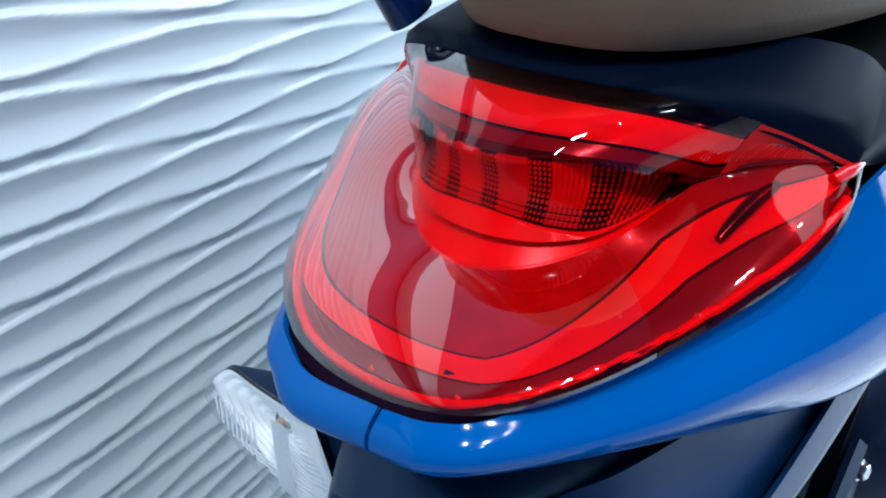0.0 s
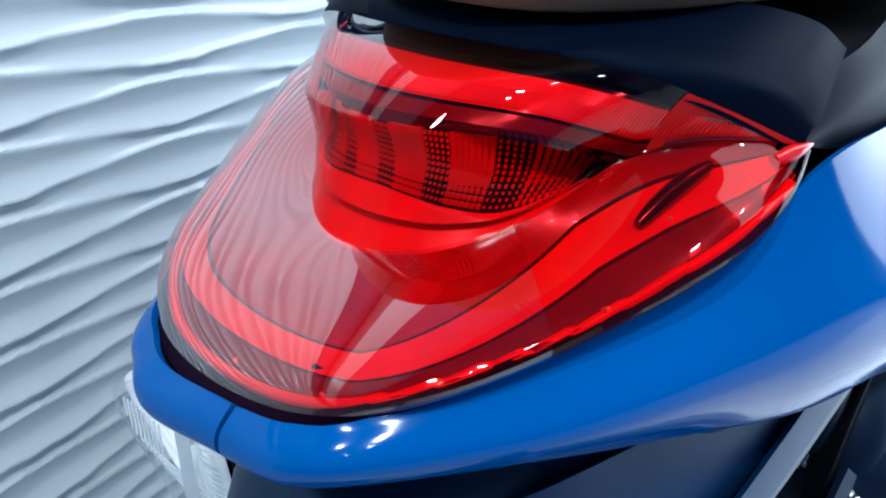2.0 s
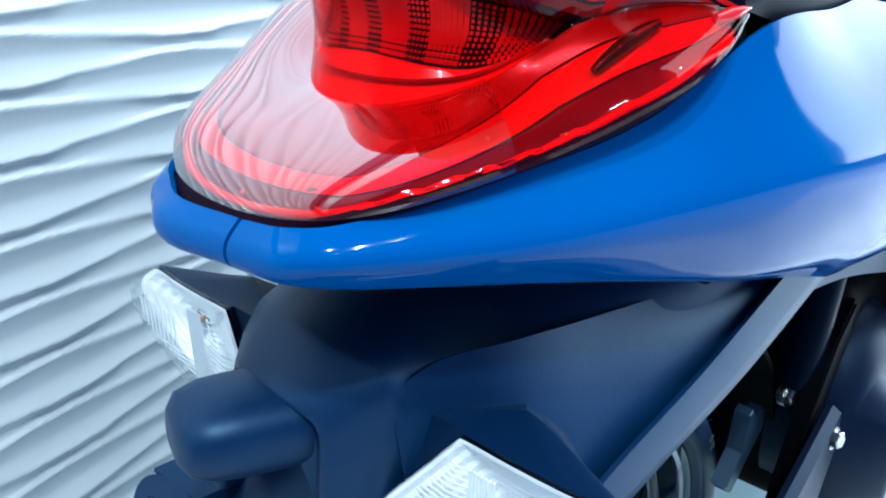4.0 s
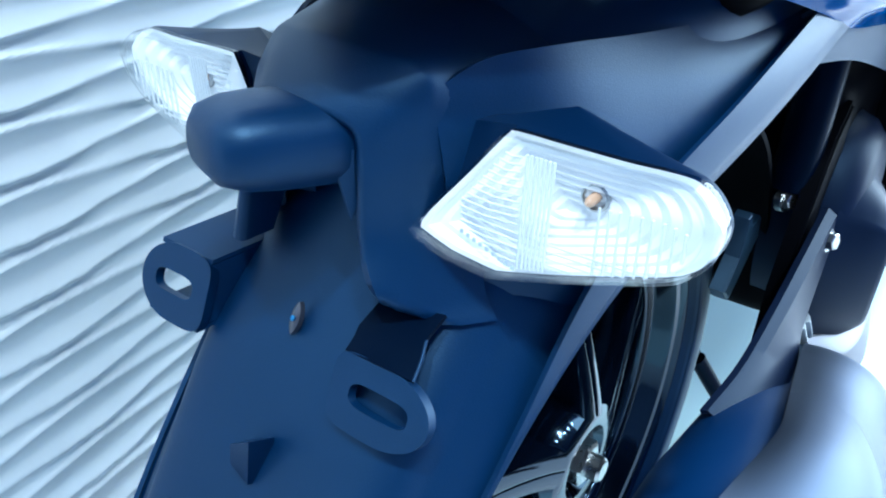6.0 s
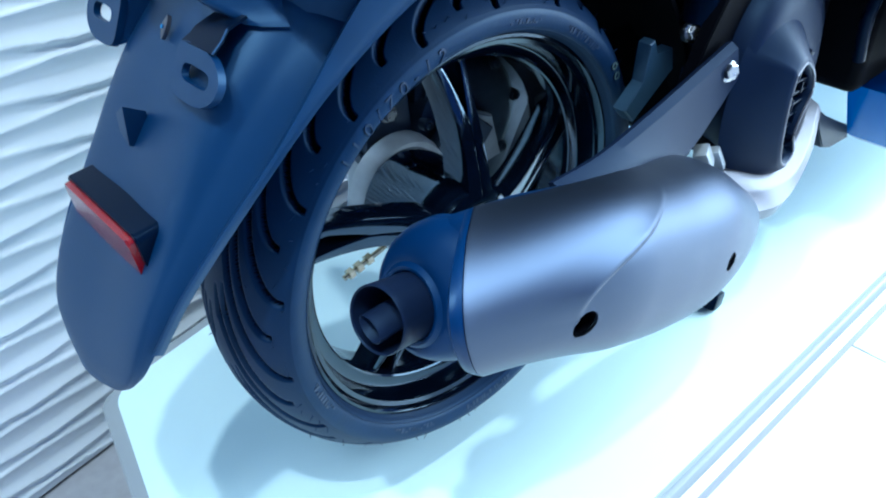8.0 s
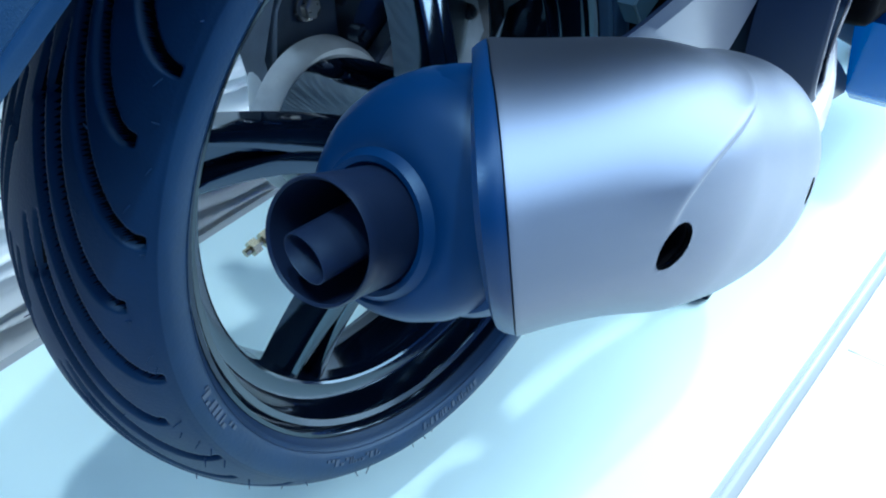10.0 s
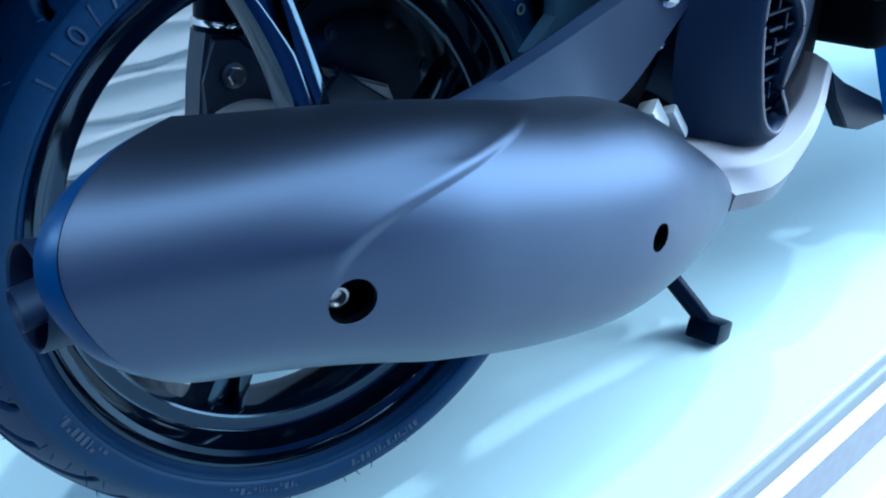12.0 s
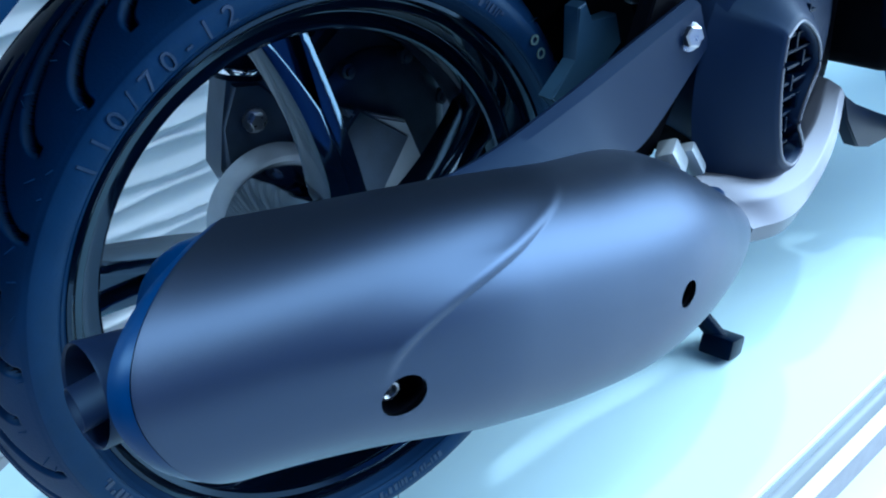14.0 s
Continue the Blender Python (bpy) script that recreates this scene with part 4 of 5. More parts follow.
def turn_signal(sgn):
    """A wedge-shaped clear lamp on a black arm."""
    M = lambda x, y, z: V(sgn * x, y, z)
    # lens outline from the inner point round the top to the outer end
    front = [(0.037, -0.178, 0.483), (0.040, -0.176, 0.489), (0.053, -0.170, 0.506), (0.066, -0.166, 0.523), (0.086, -0.166, 0.523), (0.106, -0.165, 0.5225), (0.126, -0.163, 0.522), (0.134, -0.164, 0.518), (0.139, -0.166, 0.511), (0.137, -0.165, 0.500), (0.128, -0.164, 0.490), (0.108, -0.166, 0.483), (0.087, -0.169, 0.477), (0.067, -0.173, 0.473), (0.051, -0.177, 0.4775)]
    back = [(0.020, -0.166, 0.476), (0.024, -0.163, 0.486), (0.034, -0.158, 0.504), (0.041, -0.152, 0.518), (0.060, -0.145, 0.522), (0.077, -0.137, 0.526), (0.090, -0.137, 0.5225), (0.107, -0.142, 0.518), (0.123, -0.148, 0.512), (0.128, -0.148, 0.500), (0.120, -0.146, 0.490), (0.100, -0.146, 0.482), (0.078, -0.148, 0.474), (0.056, -0.152, 0.468), (0.036, -0.160, 0.470)]

    def smooth(pts, keep):
        """A finer closed outline; points in keep stay sharp."""
        out = []
        k = len(pts)
        for i in range(k):
            a, b = M(*pts[i]), M(*pts[(i + 1) % k])
            soft = spline([M(*pts[i - 1]), a, b, M(*pts[(i + 2) % k])], 19)[6:12]
            w = 0.15 if i in keep or (i + 1) % k in keep else 0.8
            out += [a.lerp(b, q / 6) * (1 - w) + soft[q] * w for q in range(6)]
        return out

    ring = smooth(front, (0, 3, 13, 14))
    rear = smooth(back, (0, 3, 5, 14))
    cen = M(0.088, -0.167, 0.498)
    nrm = V(0, -1, 0)
    ex, ey = V(sgn, 0, 0), V(0, 0, 1)
    body = bmesh.new()
    mount = [M(0.058, -0.118, 0.490) + (p - cen) * 0.55 for p in rear]
    sheet(body, [[cen + (p - cen) * 0.90 + V(0, 0.008, 0) for p in ring], [cen + (p - cen) * 0.992 + V(0, 0.007, 0) for p in ring], [cen + (p - cen) * 0.996 + V(0, 0.009, 0) for p in ring], [a.lerp(b, 0.92) for a, b in zip(ring, rear)], rear, [a.lerp(b, 0.5) + V(0, 0, -0.002) for a, b in zip(rear, mount)], mount], True)
    housing = part("turn_signal", body, HOUSING, scooter, "black turn signal housing with a clear lens", 26)
    bm = bmesh.new()
    vs = sheet(bm, [[cen + (p - cen) * f + nrm * out for p in ring] for f, out in ((0.995, -0.007), (1.0, -0.0005), (0.992, 0.0012), (0.90, 0.0026), (0.87, 0.0040), (0.6, 0.0062), (0.3, 0.0070))], True)
    cap(bm, vs[-1])
    part("lens", bm, CLEAR, housing, "clear faceted plastic lens", 30).visible_shadow = False
    # white bowl behind the lens, in fluted steps
    bm = bmesh.new()
    rings = []
    for i in range(15):
        f = 0.985 * (1 - i / 15)
        rings.append([cen + (p - cen) * f + nrm * (-0.0045 - 0.010 * (1 - f) ** 0.8 + (0.0009 if i % 2 else 0)) for p in ring])
    vs = sheet(bm, rings, True)
    cap(bm, vs[-1])
    part("reflector_bowl", bm, MIRROR, housing, "bright silvered reflector", 15)
    flat = [((p - cen).dot(ex) * 0.85, (p - cen).dot(ey) * 0.85) for p in ring]

    def span(v, axis):
        """Where the lens outline cuts a level line."""
        hits = []
        for a, b in zip(flat, flat[1:] + flat[:1]):
            if (a[axis] - v) * (b[axis] - v) < 0:
                hits.append(a[1 - axis] + (b[1 - axis] - a[1 - axis]) * (v - a[axis]) / (b[axis] - a[axis]))
        return (min(hits), max(hits)) if len(hits) > 1 else None

    bm = bmesh.new()
    for i in range(18):
        y = -0.024 + i * 0.0027
        cutx = span(y, 1)
        if not cutx or cutx[1] - cutx[0] < 0.010:
            continue
        p, q = cen + ex * cutx[0] + ey * y, cen + ex * cutx[1] + ey * y
        if y > -0.006:
            q = p.lerp(q, max(0.02, min(1.0, (-0.014 - cutx[0]) / (cutx[1] - cutx[0]))))
        tube(bm, [p - nrm * 0.0005, p.lerp(q, 0.5) + nrm * 0.0008, q - nrm * 0.0005], 0.00038, 6)
    tagged(part("lens_ribs", bm, FROST, housing, "fine moulded lens ribs", 60), kind="stuff")
    bm = bmesh.new()
    for i in range(7):
        x = -0.0125 + i * 0.0016
        cuty = span(x, 0)
        tube(bm, [cen + ex * x + ey * cuty[0] + nrm * 0.0012, cen + ex * (x + 0.0012) + ey * cuty[1] + nrm * 0.0012], 0.0005, 6)
    for i in range(9):
        x = 0.014 + i * 0.0034
        cuty = span(x, 0)
        if cuty:
            tube(bm, [cen + ex * x + ey * cuty[0] - nrm * 0.0002, cen + ex * x + ey * (cuty[0] * 0.3 + cuty[1] * 0.7)], 0.0005, 6)
    tagged(part("lens_flutes", bm, FROST, housing, "upright moulded flutes", 60), kind="stuff")
    bm = bmesh.new()
    for i in range(9):
        block(bm, (cen + ex * (-0.034 + i * 0.0026) + ey * (-0.0125 - i * 0.0009) + nrm * 0.0030)[:], (0.0014, 0.0004, 0.0016), 0, (0, 0, 0))
    tagged(part("moulded_mark", bm, WHITEPRINT, housing, "row of tiny moulded marks", 0), kind="stuff")
    bm = bmesh.new()
    sheet(bm, [[cen + (p - cen) * f + nrm * o for p in ring] for f, o in ((0.985, -0.004), (0.965, 0.0002), (0.90, 0.0012), (0.885, -0.002))], True)
    part("lens_border", bm, CLEAR, housing, "clear stepped lens border", 35).visible_shadow = False
    # amber bulb
    bm = bmesh.new()
    prof = [(-0.011, 0.0018), (-0.007, 0.0020), (-0.004, 0.0018), (-0.0025, 0.0012), (-0.002, 0.0004)]
    lathe(bm, prof, M(0.095, -0.163, 0.505), nrm, 24, ends=True)
    part("bulb", bm, AMBER, housing, "amber bulb", 50)
    bm = bmesh.new()
    lathe(bm, [(-0.012, 0.0050), (-0.0075, 0.0050), (-0.0070, 0.0042), (-0.0085, 0.0034)], M(0.095, -0.163, 0.505), nrm, 24)
    part("bulb_socket", bm, STEEL, housing, "grey metal bulb socket", 40)
    return housing


turn_signal(1)
turn_signal(-1)

# ---- tail lamp ----
def both(pts):
    """The curve through points given for the right side, mirrored to the left."""
    return [(-x, y, z) for x, y, z in pts[:0:-1]] + list(pts)


def rimz(y):
    return 0.599 + 0.216 * (y + 0.204)


N, MID = 121, 60
EDGE_U = 42
RIM = [(x, y, rimz(y) + dz) for x, y, dz in ((0, -0.2040, 0), (0.027, -0.1990, 0), (0.045, -0.1850, 0), (0.057, -0.1675, 0), (0.0680, -0.1420, 0), (0.0765, -0.1220, 0), (0.0845, -0.1010, 0), (0.0930, -0.0760, 0.008), (0.1000, -0.0560, 0.0215))]
rim = spline(both(RIM), N)
CORNER = (0.0586, -0.0967, 0.6518)
TIP = (0.0995, -0.0575, 0.6570)


def creased(pts):
    """An inner crease from corner to corner, running on to the lamp's tips."""
    mid = spline(both(pts), 2 * EDGE_U + 1)
    run = spline([CORNER, (0.072, -0.0850, 0.6580), (0.088, -0.070, 0.6590), TIP], N - MID - EDGE_U)
    right = mid + run[1:]
    left = [V(-p.x, p.y, p.z) for p in run[:0:-1]]
    return left + right


low = creased([(0, -0.1504, 0.6254), (0.0146, -0.1469, 0.6262), (0.0293, -0.1364, 0.6292), (0.0439, -0.1194, 0.6366), CORNER])
high = creased([(0, -0.1477, 0.6648), (0.0147, -0.1453, 0.6648), (0.0293, -0.1375, 0.6641), (0.0440, -0.1224, 0.6608), CORNER])
top = spline(both([(0, -0.1083, 0.6815), (0.0247, -0.1071, 0.6815), (0.0494, -0.1019, 0.6804), (0.0741, -0.0881, 0.6743), TIP]), N)


def outward(s):
    d = rim[min(s + 1, N - 1)] - rim[max(s - 1, 0)]
    side = d.cross(V(0, 0, 1))
    return side.normalized()


TURN = math.radians(40)


def skirt_raw(s, f):
    """A rounded wall from the rim that turns over into the crease."""
    a, b = rim[s], low[s]
    t = TURN * f
    flat = V(b.x - a.x, b.y - a.y, 0)
    inward = flat.normalized() if flat.length > 1e-9 else V(0, 1, 0)
    size = min(1.0, (b - a).length / 0.026)
    swell = size * (0.005 + 0.014 * min(1.0, abs(a.x) / 0.055) ** 2) * math.sin(math.pi * f ** 0.75) ** 1.2
    return V(a.x, a.y, a.z + (b.z - a.z) * math.sin(t) / math.sin(TURN)) + flat * (0.72 * f + 0.28 * (1 - math.cos(t)) / (1 - math.cos(TURN))) - inward * swell


NF = 40
grid = np.array([[skirt_raw(s, f / NF)[:] for s in range(N)] for f in range(NF + 1)])
for _ in range(60):
    soft = grid.copy()
    soft[:, 1:-1] = 0.25 * grid[:, :-2] + 0.5 * grid[:, 1:-1] + 0.25 * grid[:, 2:]
    keep = (np.sin(np.pi * np.arange(NF + 1) / NF) ** 0.5)[:, None, None]
    grid = grid * (1 - keep) + soft * keep


def skirt(s, f, sink=0.0):
    """On the lower lens: s along the rim, f from the rim up to the crease."""
    k = min(int(f * NF), NF - 1)
    p = grid[k, s] * (1 - (f * NF - k)) + grid[k + 1, s] * (f * NF - k)
    across = grid[min(k + 2, NF), s] - grid[max(k - 1, 0), s]
    along = grid[k, min(s + 1, N - 1)] - grid[k, max(s - 1, 0)]
    n = Vector([float(q) for q in np.cross(along, across)])
    n = n.normalized() if n.length > 1e-12 else V(0, 0, 1)
    size = min(1.0, (low[s] - rim[s]).length / 0.03)
    return Vector([float(q) for q in p]) - n * (sink * size)


def roof(s, f, sink=0.0):
    """On the upper lens: from the ledge to the top edge."""
    a, b = high[s], top[s]
    return a.lerp(b, f) + V(0, -0.3, 0.9) * (0.0035 * math.sin(math.pi * f) * min(1, (b - a).length / 0.03) - sink * min(1, (b - a).length / 0.02))


def inset(s, f):
    """Crowd the bands together where the dark border widens towards the lamp's ends."""
    b = 0.105 + 0.13 * min(1.0, max(0.0, (s - MID - 14) / 30)) ** 1.2 - 0.045 * min(1.0, max(0.0, (MID - 8 - s) / 20))
    if f < 0.105:
        return f * b / 0.105
    # towards the tip the guides spread up to the crease
    g, k = (f - 0.105) / 0.895, 1 + 0.68 * min(1.0, max(0.0, (s - MID - 12) / 24))
    g = g * k if g < 0.536 else 0.536 * k + (g - 0.536) * (1 - 0.536 * k) / 0.464
    return b + g * (1 - b)


base = bmesh.new()
shell(base, [[rim[s] + V(0, 0, -0.0005) for s in range(N)], [rim[s] + outward(s) * 0.0016 + V(0, 0, -0.004) for s in range(N)], [V(rim[s].x * 0.9, rim[s].y * 0.92, rim[s].z - 0.012) for s in range(N)]], 0.001)
lamp = part("tail_lamp", base, DEEP, scooter, "large red V-shaped tail lamp with dark border", 50)
bm = bmesh.new()
rows = [[skirt(s, inset(s, 0.11 + 0.89 * f / 20)) for s in range(N)] for f in range(21)]
sheet(bm, [r[:MID + 31] for r in rows])
sheet(bm, [r[MID + 30:] for r in rows], mi=2)
inner = range(MID - EDGE_U, MID + EDGE_U + 1)
face = [[low[s].lerp(high[s], f / 8) + V(0, 0.0035 * math.sin(math.pi * f / 8), 0) for s in inner] for f in range(9)]
sheet(bm, [[roof(s, f / 10) for s in range(MID - EDGE_U - 2, MID + EDGE_U + 4)] for f in range(11)], mi=1)
bmesh.ops.remove_doubles(bm, verts=bm.verts, dist=0.00002)
part("lens", bm, (REDGLASS, REDROOF, REDEND), lamp, "glossy red transparent lens with a sharp crease", 24).visible_shadow = False
bm = bmesh.new()
sheet(bm, face)
part("window_pane", bm, PANE, lamp, "clear red pane before the brake lights", 40).visible_shadow = False

# light guides and dark gaps in bands that follow the rim
bands = ((0.0, 0.0, BORDER), (0.105, 0.0, BORDER), (0.120, 0.0035, BORDER), (0.16, 0.0044, DARKRED), (0.175, 0.0044, RED), (0.250, 0.0046, DARKRED), (0.266, 0.0052, MIDRED), (0.404, 0.0050, DARKRED), (0.418, 0.0050, RED), (0.560, 0.0054, DARKRED), (0.576, 0.0058, REDRIB), (1.0, 0.0012, REDRIB))
cols = range(3, N - 3)
for (f0, k0, mat), (f1, k1, _) in zip(bands, bands[1:]):
    bm = bmesh.new()
    sheet(bm, [[skirt(s, inset(s, f0 + (f1 - f0) * q / 3), k0 + (k1 - k0) * q / 3) for s in cols] for q in range(4)])
    part("light_guide" if mat is RED else "lamp_floor", bm, mat, lamp, smooth=40)
# fine ribs on the diffuser plate
bm = bmesh.new()
for s in range(12, MID + 14):
    for f0 in (0.0, 0.5):
        pts = []
        for q in range(5):
            f = 0.66 + 0.29 * q / 4
            a, b = skirt(s, f, 0.0085 - 0.005 * q / 4), skirt(s + 1, f, 0.0085 - 0.005 * q / 4)
            pts.append(a.lerp(b, f0))
        tube(bm, pts, 0.00035, 4, False)
tagged(part("diffuser_ribs", bm, RED, lamp, "fine red ribs of the diffuser", 0), kind="stuff")
# bright tube along the outer guide
bm = bmesh.new()
tube(bm, [skirt(s, inset(s, 0.205), 0.0050) for s in range(4, N - 4)], 0.0018, 10)
part("light_guide", bm, RED, lamp, "bright red light guide", 60)

# brake light window: dark cells with red lens dots, chin below
ledb = spline(both([(0, -0.1357, 0.6395), (0.0126, -0.1349, 0.6388), (0.0252, -0.1316, 0.6375), (0.0378, -0.1229, 0.6370), (0.0490, -0.1060, 0.6420)]), 73)
hi_mid = spline([high[s] for s in inner], 73)
lo_mid = spline([low[s] for s in inner], 73)
ledt = [V(p.x * 0.86, p.y + 0.010, p.z - 0.0035) for p in hi_mid]
bm = bmesh.new()
sheet(bm, [ledt, [a.lerp(b, 0.5) + V(0, 0.003, 0) for a, b in zip(ledt, ledb)], ledb])
panel = part("led_window", bm, LEDDARK, lamp, "dark smoked window over the brake lights", 60)
rnd = random.Random(11)
for i in range(6):
    bm = bmesh.new()
    for c in range(12):
        s = 1 + i * 11.83 + c * 0.986
        k = min(int(s), 71)
        a, b = ledt[k].lerp(ledt[k + 1], s - k), ledb[k].lerp(ledb[k + 1], s - k)
        bright = c >= 5
        for row in range(11):
            f = 0.05 + 0.085 * row
            p = a.lerp(b, f) + V(0, 0.003 * math.sin(math.pi * f) - 0.0012, 0)
            t = (ledt[k + 1] - ledt[k]).normalized()
            hw, hh = (0.00078, 0.00118) if bright else (0.00030, 0.00055)
            if row > 7:
                hw, hh = hw * 0.8, hh * 0.6
            q = [p - t * hw - V(0, 0, hh), p + t * hw - V(0, 0, hh), p + t * hw + V(0, 0, hh), p - t * hw + V(0, 0, hh)]
            loft(bm, [q, [v + V(0, 0.0015, 0) for v in q]])
    part("brake_light_cell", bm, RED, panel, "block of small red lens dots", 0)
bm = bmesh.new()
lip = [V(p.x, p.y - 0.0003, p.z - 0.0014) for p in lo_mid]
sheet(bm, [[p + V(0, 0.002, 0.001) for p in ledb], [p + V(0, -0.0015, 0) for p in ledb], [a.lerp(b, 0.42) + V(0, -0.001, 0.0012) for a, b in zip(ledb, lip)], [a.lerp(b, 0.48) + V(0, 0.0025, 0) for a, b in zip(ledb, lip)], lip])
part("lamp_chin", bm, RED, lamp, "red moulded chin below the window", 28)
for sgn in (1, -1):
    bm = bmesh.new()
    k = 72 if sgn > 0 else 0
    c1, c2 = hi_mid[k], lo_mid[k]
    q = [ledt[k], ledb[k], lip[k] + V(-sgn * 0.002, 0, 0), c1 + V(-sgn * 0.002, 0.006, -0.001)]
    loft(bm, [q, [v + V(0, 0.004, 0) for v in q]])
    part("window_cheek", bm, DARKRED, lamp, smooth=20)
# shelf seen through the upper lens: dark front, ribbed red strip, black edge
for f0, f1, mat in ((0.26, 0.40, MIDRED), (0.40, 0.86, RED), (0.86, 0.995, LEDDARK)):
    bm = bmesh.new()
    rows = []
    for q in range(5):
        f = f0 + (f1 - f0) * q / 4
        rows.append([roof(s, f, 0.0075 if mat is not RED else 0.006) for s in range(4, N - 4)])
    sheet(bm, rows)
    part("lamp_shelf", bm, mat, lamp, smooth=60)
bm = bmesh.new()
for s in range(MID - 30, N - 8):
    for f0 in (0.0, 0.5):
        pts = [roof(s, f, 0.0058).lerp(roof(s + 1, f, 0.0058), f0) for f in (0.42, 0.62, 0.84)]
        tube(bm, pts, 0.00038, 4, False)
tagged(part("shelf_ribs", bm, RED, lamp, "fine red ribs under the upper lens", 0), kind="stuff")
bm = bmesh.new()
sheet(bm, [[roof(s, 0.05 + 0.9 * q / 3, 0.0055) for s in range(8, MID - 32)] for q in range(4)])
part("lamp_shelf", bm, RED, lamp, smooth=60)
# red side walls at the lamp's narrow ends
for cols in (range(0, MID - EDGE_U - 1), range(MID + EDGE_U + 3, N)):
    bm = bmesh.new()
    sheet(bm, [[roof(s, q / 4, 0.0006) for s in cols] for q in range(5)])
    part("lamp_cheek", bm, CHEEKRED, lamp, smooth=60)
# back wall that closes the lamp
bm = bmesh.new()
sheet(bm, [[V(p.x * 0.8, p.y + 0.03, p.z - 0.012) for p in rim], [V(p.x * 0.8, p.y + 0.02, p.z - 0.010) for p in top]])
part("lamp_back", bm, DARKRED, lamp, smooth=60)
bm = bmesh.new()
front = spline([roof(s, 0.265, 0.0075) for s in inner], 73)
sheet(bm, [[p + V(0, 0.0005, 0.0004) for p in ledt], [a.lerp(b, 0.5) + V(0, 0, -0.001) for a, b in zip(ledt, front)], front])
part("lamp_shelf", bm, DARKRED, lamp, smooth=60)
# bright tips of the lamp
for sgn in (1, -1):
    bm = bmesh.new()
    lathe(bm, [(-0.004, 0.0020), (0.003, 0.0026), (0.008, 0.0018), (0.012, 0.0004)], (sgn * 0.0965, -0.064, 0.6545), (sgn * 0.4, 1, 0.2), 12, ends=True)
    part("lamp_tip", bm, RED, lamp, smooth=50)
bm = bmesh.new()
block(bm, skirt(MID + 10, 0.47, 0.0075)[:], (0.014, 0.0035, 0.003), 0.0006, (0, 0, 25))
part("lamp_tag", bm, GLOSSBLACK, lamp, smooth=30)
# dark slot at the end of the inner guide
bm = bmesh.new()
tube(bm, [skirt(s, 0.758 + 0.0167 * (s - 102), 0.0032) for s in range(101, 111)], [0.0008 + 0.0021 * math.sin(math.pi * (q + 0.5) / 10) ** 0.6 for q in range(10)], 12)
part("guide_slot", bm, LEDDARK, lamp, "dark slot at the end of the light guide", 60)
# small amber blocks that stand in for glints in the lamp
rnd = random.Random(5)
for s, f in ((70, 0.30), (88, 0.66), (96, 0.22), (60, 0.30), (40, 0.42), (104, 0.72), (78, 0.24)):
    bm = bmesh.new()
    block(bm, skirt(s, f, 0.0055)[:], (0.0020, 0.0020, 0.0012), 0.0004, (rnd.uniform(-30, 30), rnd.uniform(-30, 30), rnd.uniform(0, 90)))
    part("glint_block", bm, AMBER, lamp, "small amber block placed as a glint", 0)

# ---- painted body ----
panel_rows = [
    [(0.014, -0.2015, 0.6000), (0.014, -0.2070, 0.5945), (0.014, -0.2060, 0.5890), (0.014, -0.1960, 0.5860)],
    [(0.030, -0.1975, 0.6005), (0.033, -0.2040, 0.5945), (0.032, -0.2015, 0.5880), (0.030, -0.1900, 0.5845)],
    [(0.045, -0.1850, 0.6030), (0.050, -0.1915, 0.5950), (0.0455, -0.1840, 0.5845), (0.043, -0.1740, 0.5815)],
    [(0.069, -0.1415, 0.6120), (0.0795, -0.1470, 0.5950), (0.0735, -0.1385, 0.5790), (0.068, -0.1280, 0.5730)],
    [(0.0880, -0.0930, 0.6240), (0.103, -0.0960, 0.5970), (0.0970, -0.0865, 0.5700), (0.090, -0.0800, 0.5620)],
    [(0.1035, -0.0440, 0.6500), (0.124, -0.0440, 0.6000), (0.1160, -0.0365, 0.5600), (0.105, -0.0300, 0.5480)],
    [(0.1090, 0.0150, 0.6500), (0.141, 0.0150, 0.6030), (0.1300, 0.0235, 0.5510), (0.113, 0.0300, 0.5300)],
    [(0.112, 0.0800, 0.6560), (0.152, 0.0800, 0.6120), (0.1400, 0.0800, 0.5420), (0.118, 0.0700, 0.5165)],
    [(0.118, 0.1800, 0.6700), (0.162, 0.1800, 0.6120), (0.155, 0.1800, 0.5350), (0.128, 0.1800, 0.4980)],
    [(0.122, 0.3000, 0.6800), (0.168, 0.3000, 0.6000), (0.162, 0.3000, 0.5150), (0.138, 0.2950, 0.4680)],
]
bm = bmesh.new()
shell(bm, patch(panel_rows, 25, 150), -0.0025)
part("side_cover", bm, BLUE, scooter, "glossy blue painted side cover with a soft crease", 60)
left_rows = [[(-0.006 if x < 0.02 else -x * (0.93 if k in (1, 2) and y < 0 else 1.0), y, z) for k, (x, y, z) in enumerate(r)] for r in panel_rows]
left_rows[0] = [(0.0125, y, z) for x, y, z in panel_rows[0]]
left_rows.insert(1, [(-0.014, -0.2035, 0.5995), (-0.015, -0.2100, 0.5945), (-0.015, -0.2090, 0.5885), (-0.014, -0.1985, 0.5855)])
bm = bmesh.new()
shell(bm, patch(left_rows, 25, 150), 0.0025)
part("side_cover", bm, BLUE, scooter, "glossy blue painted side cover with a soft crease", 60)
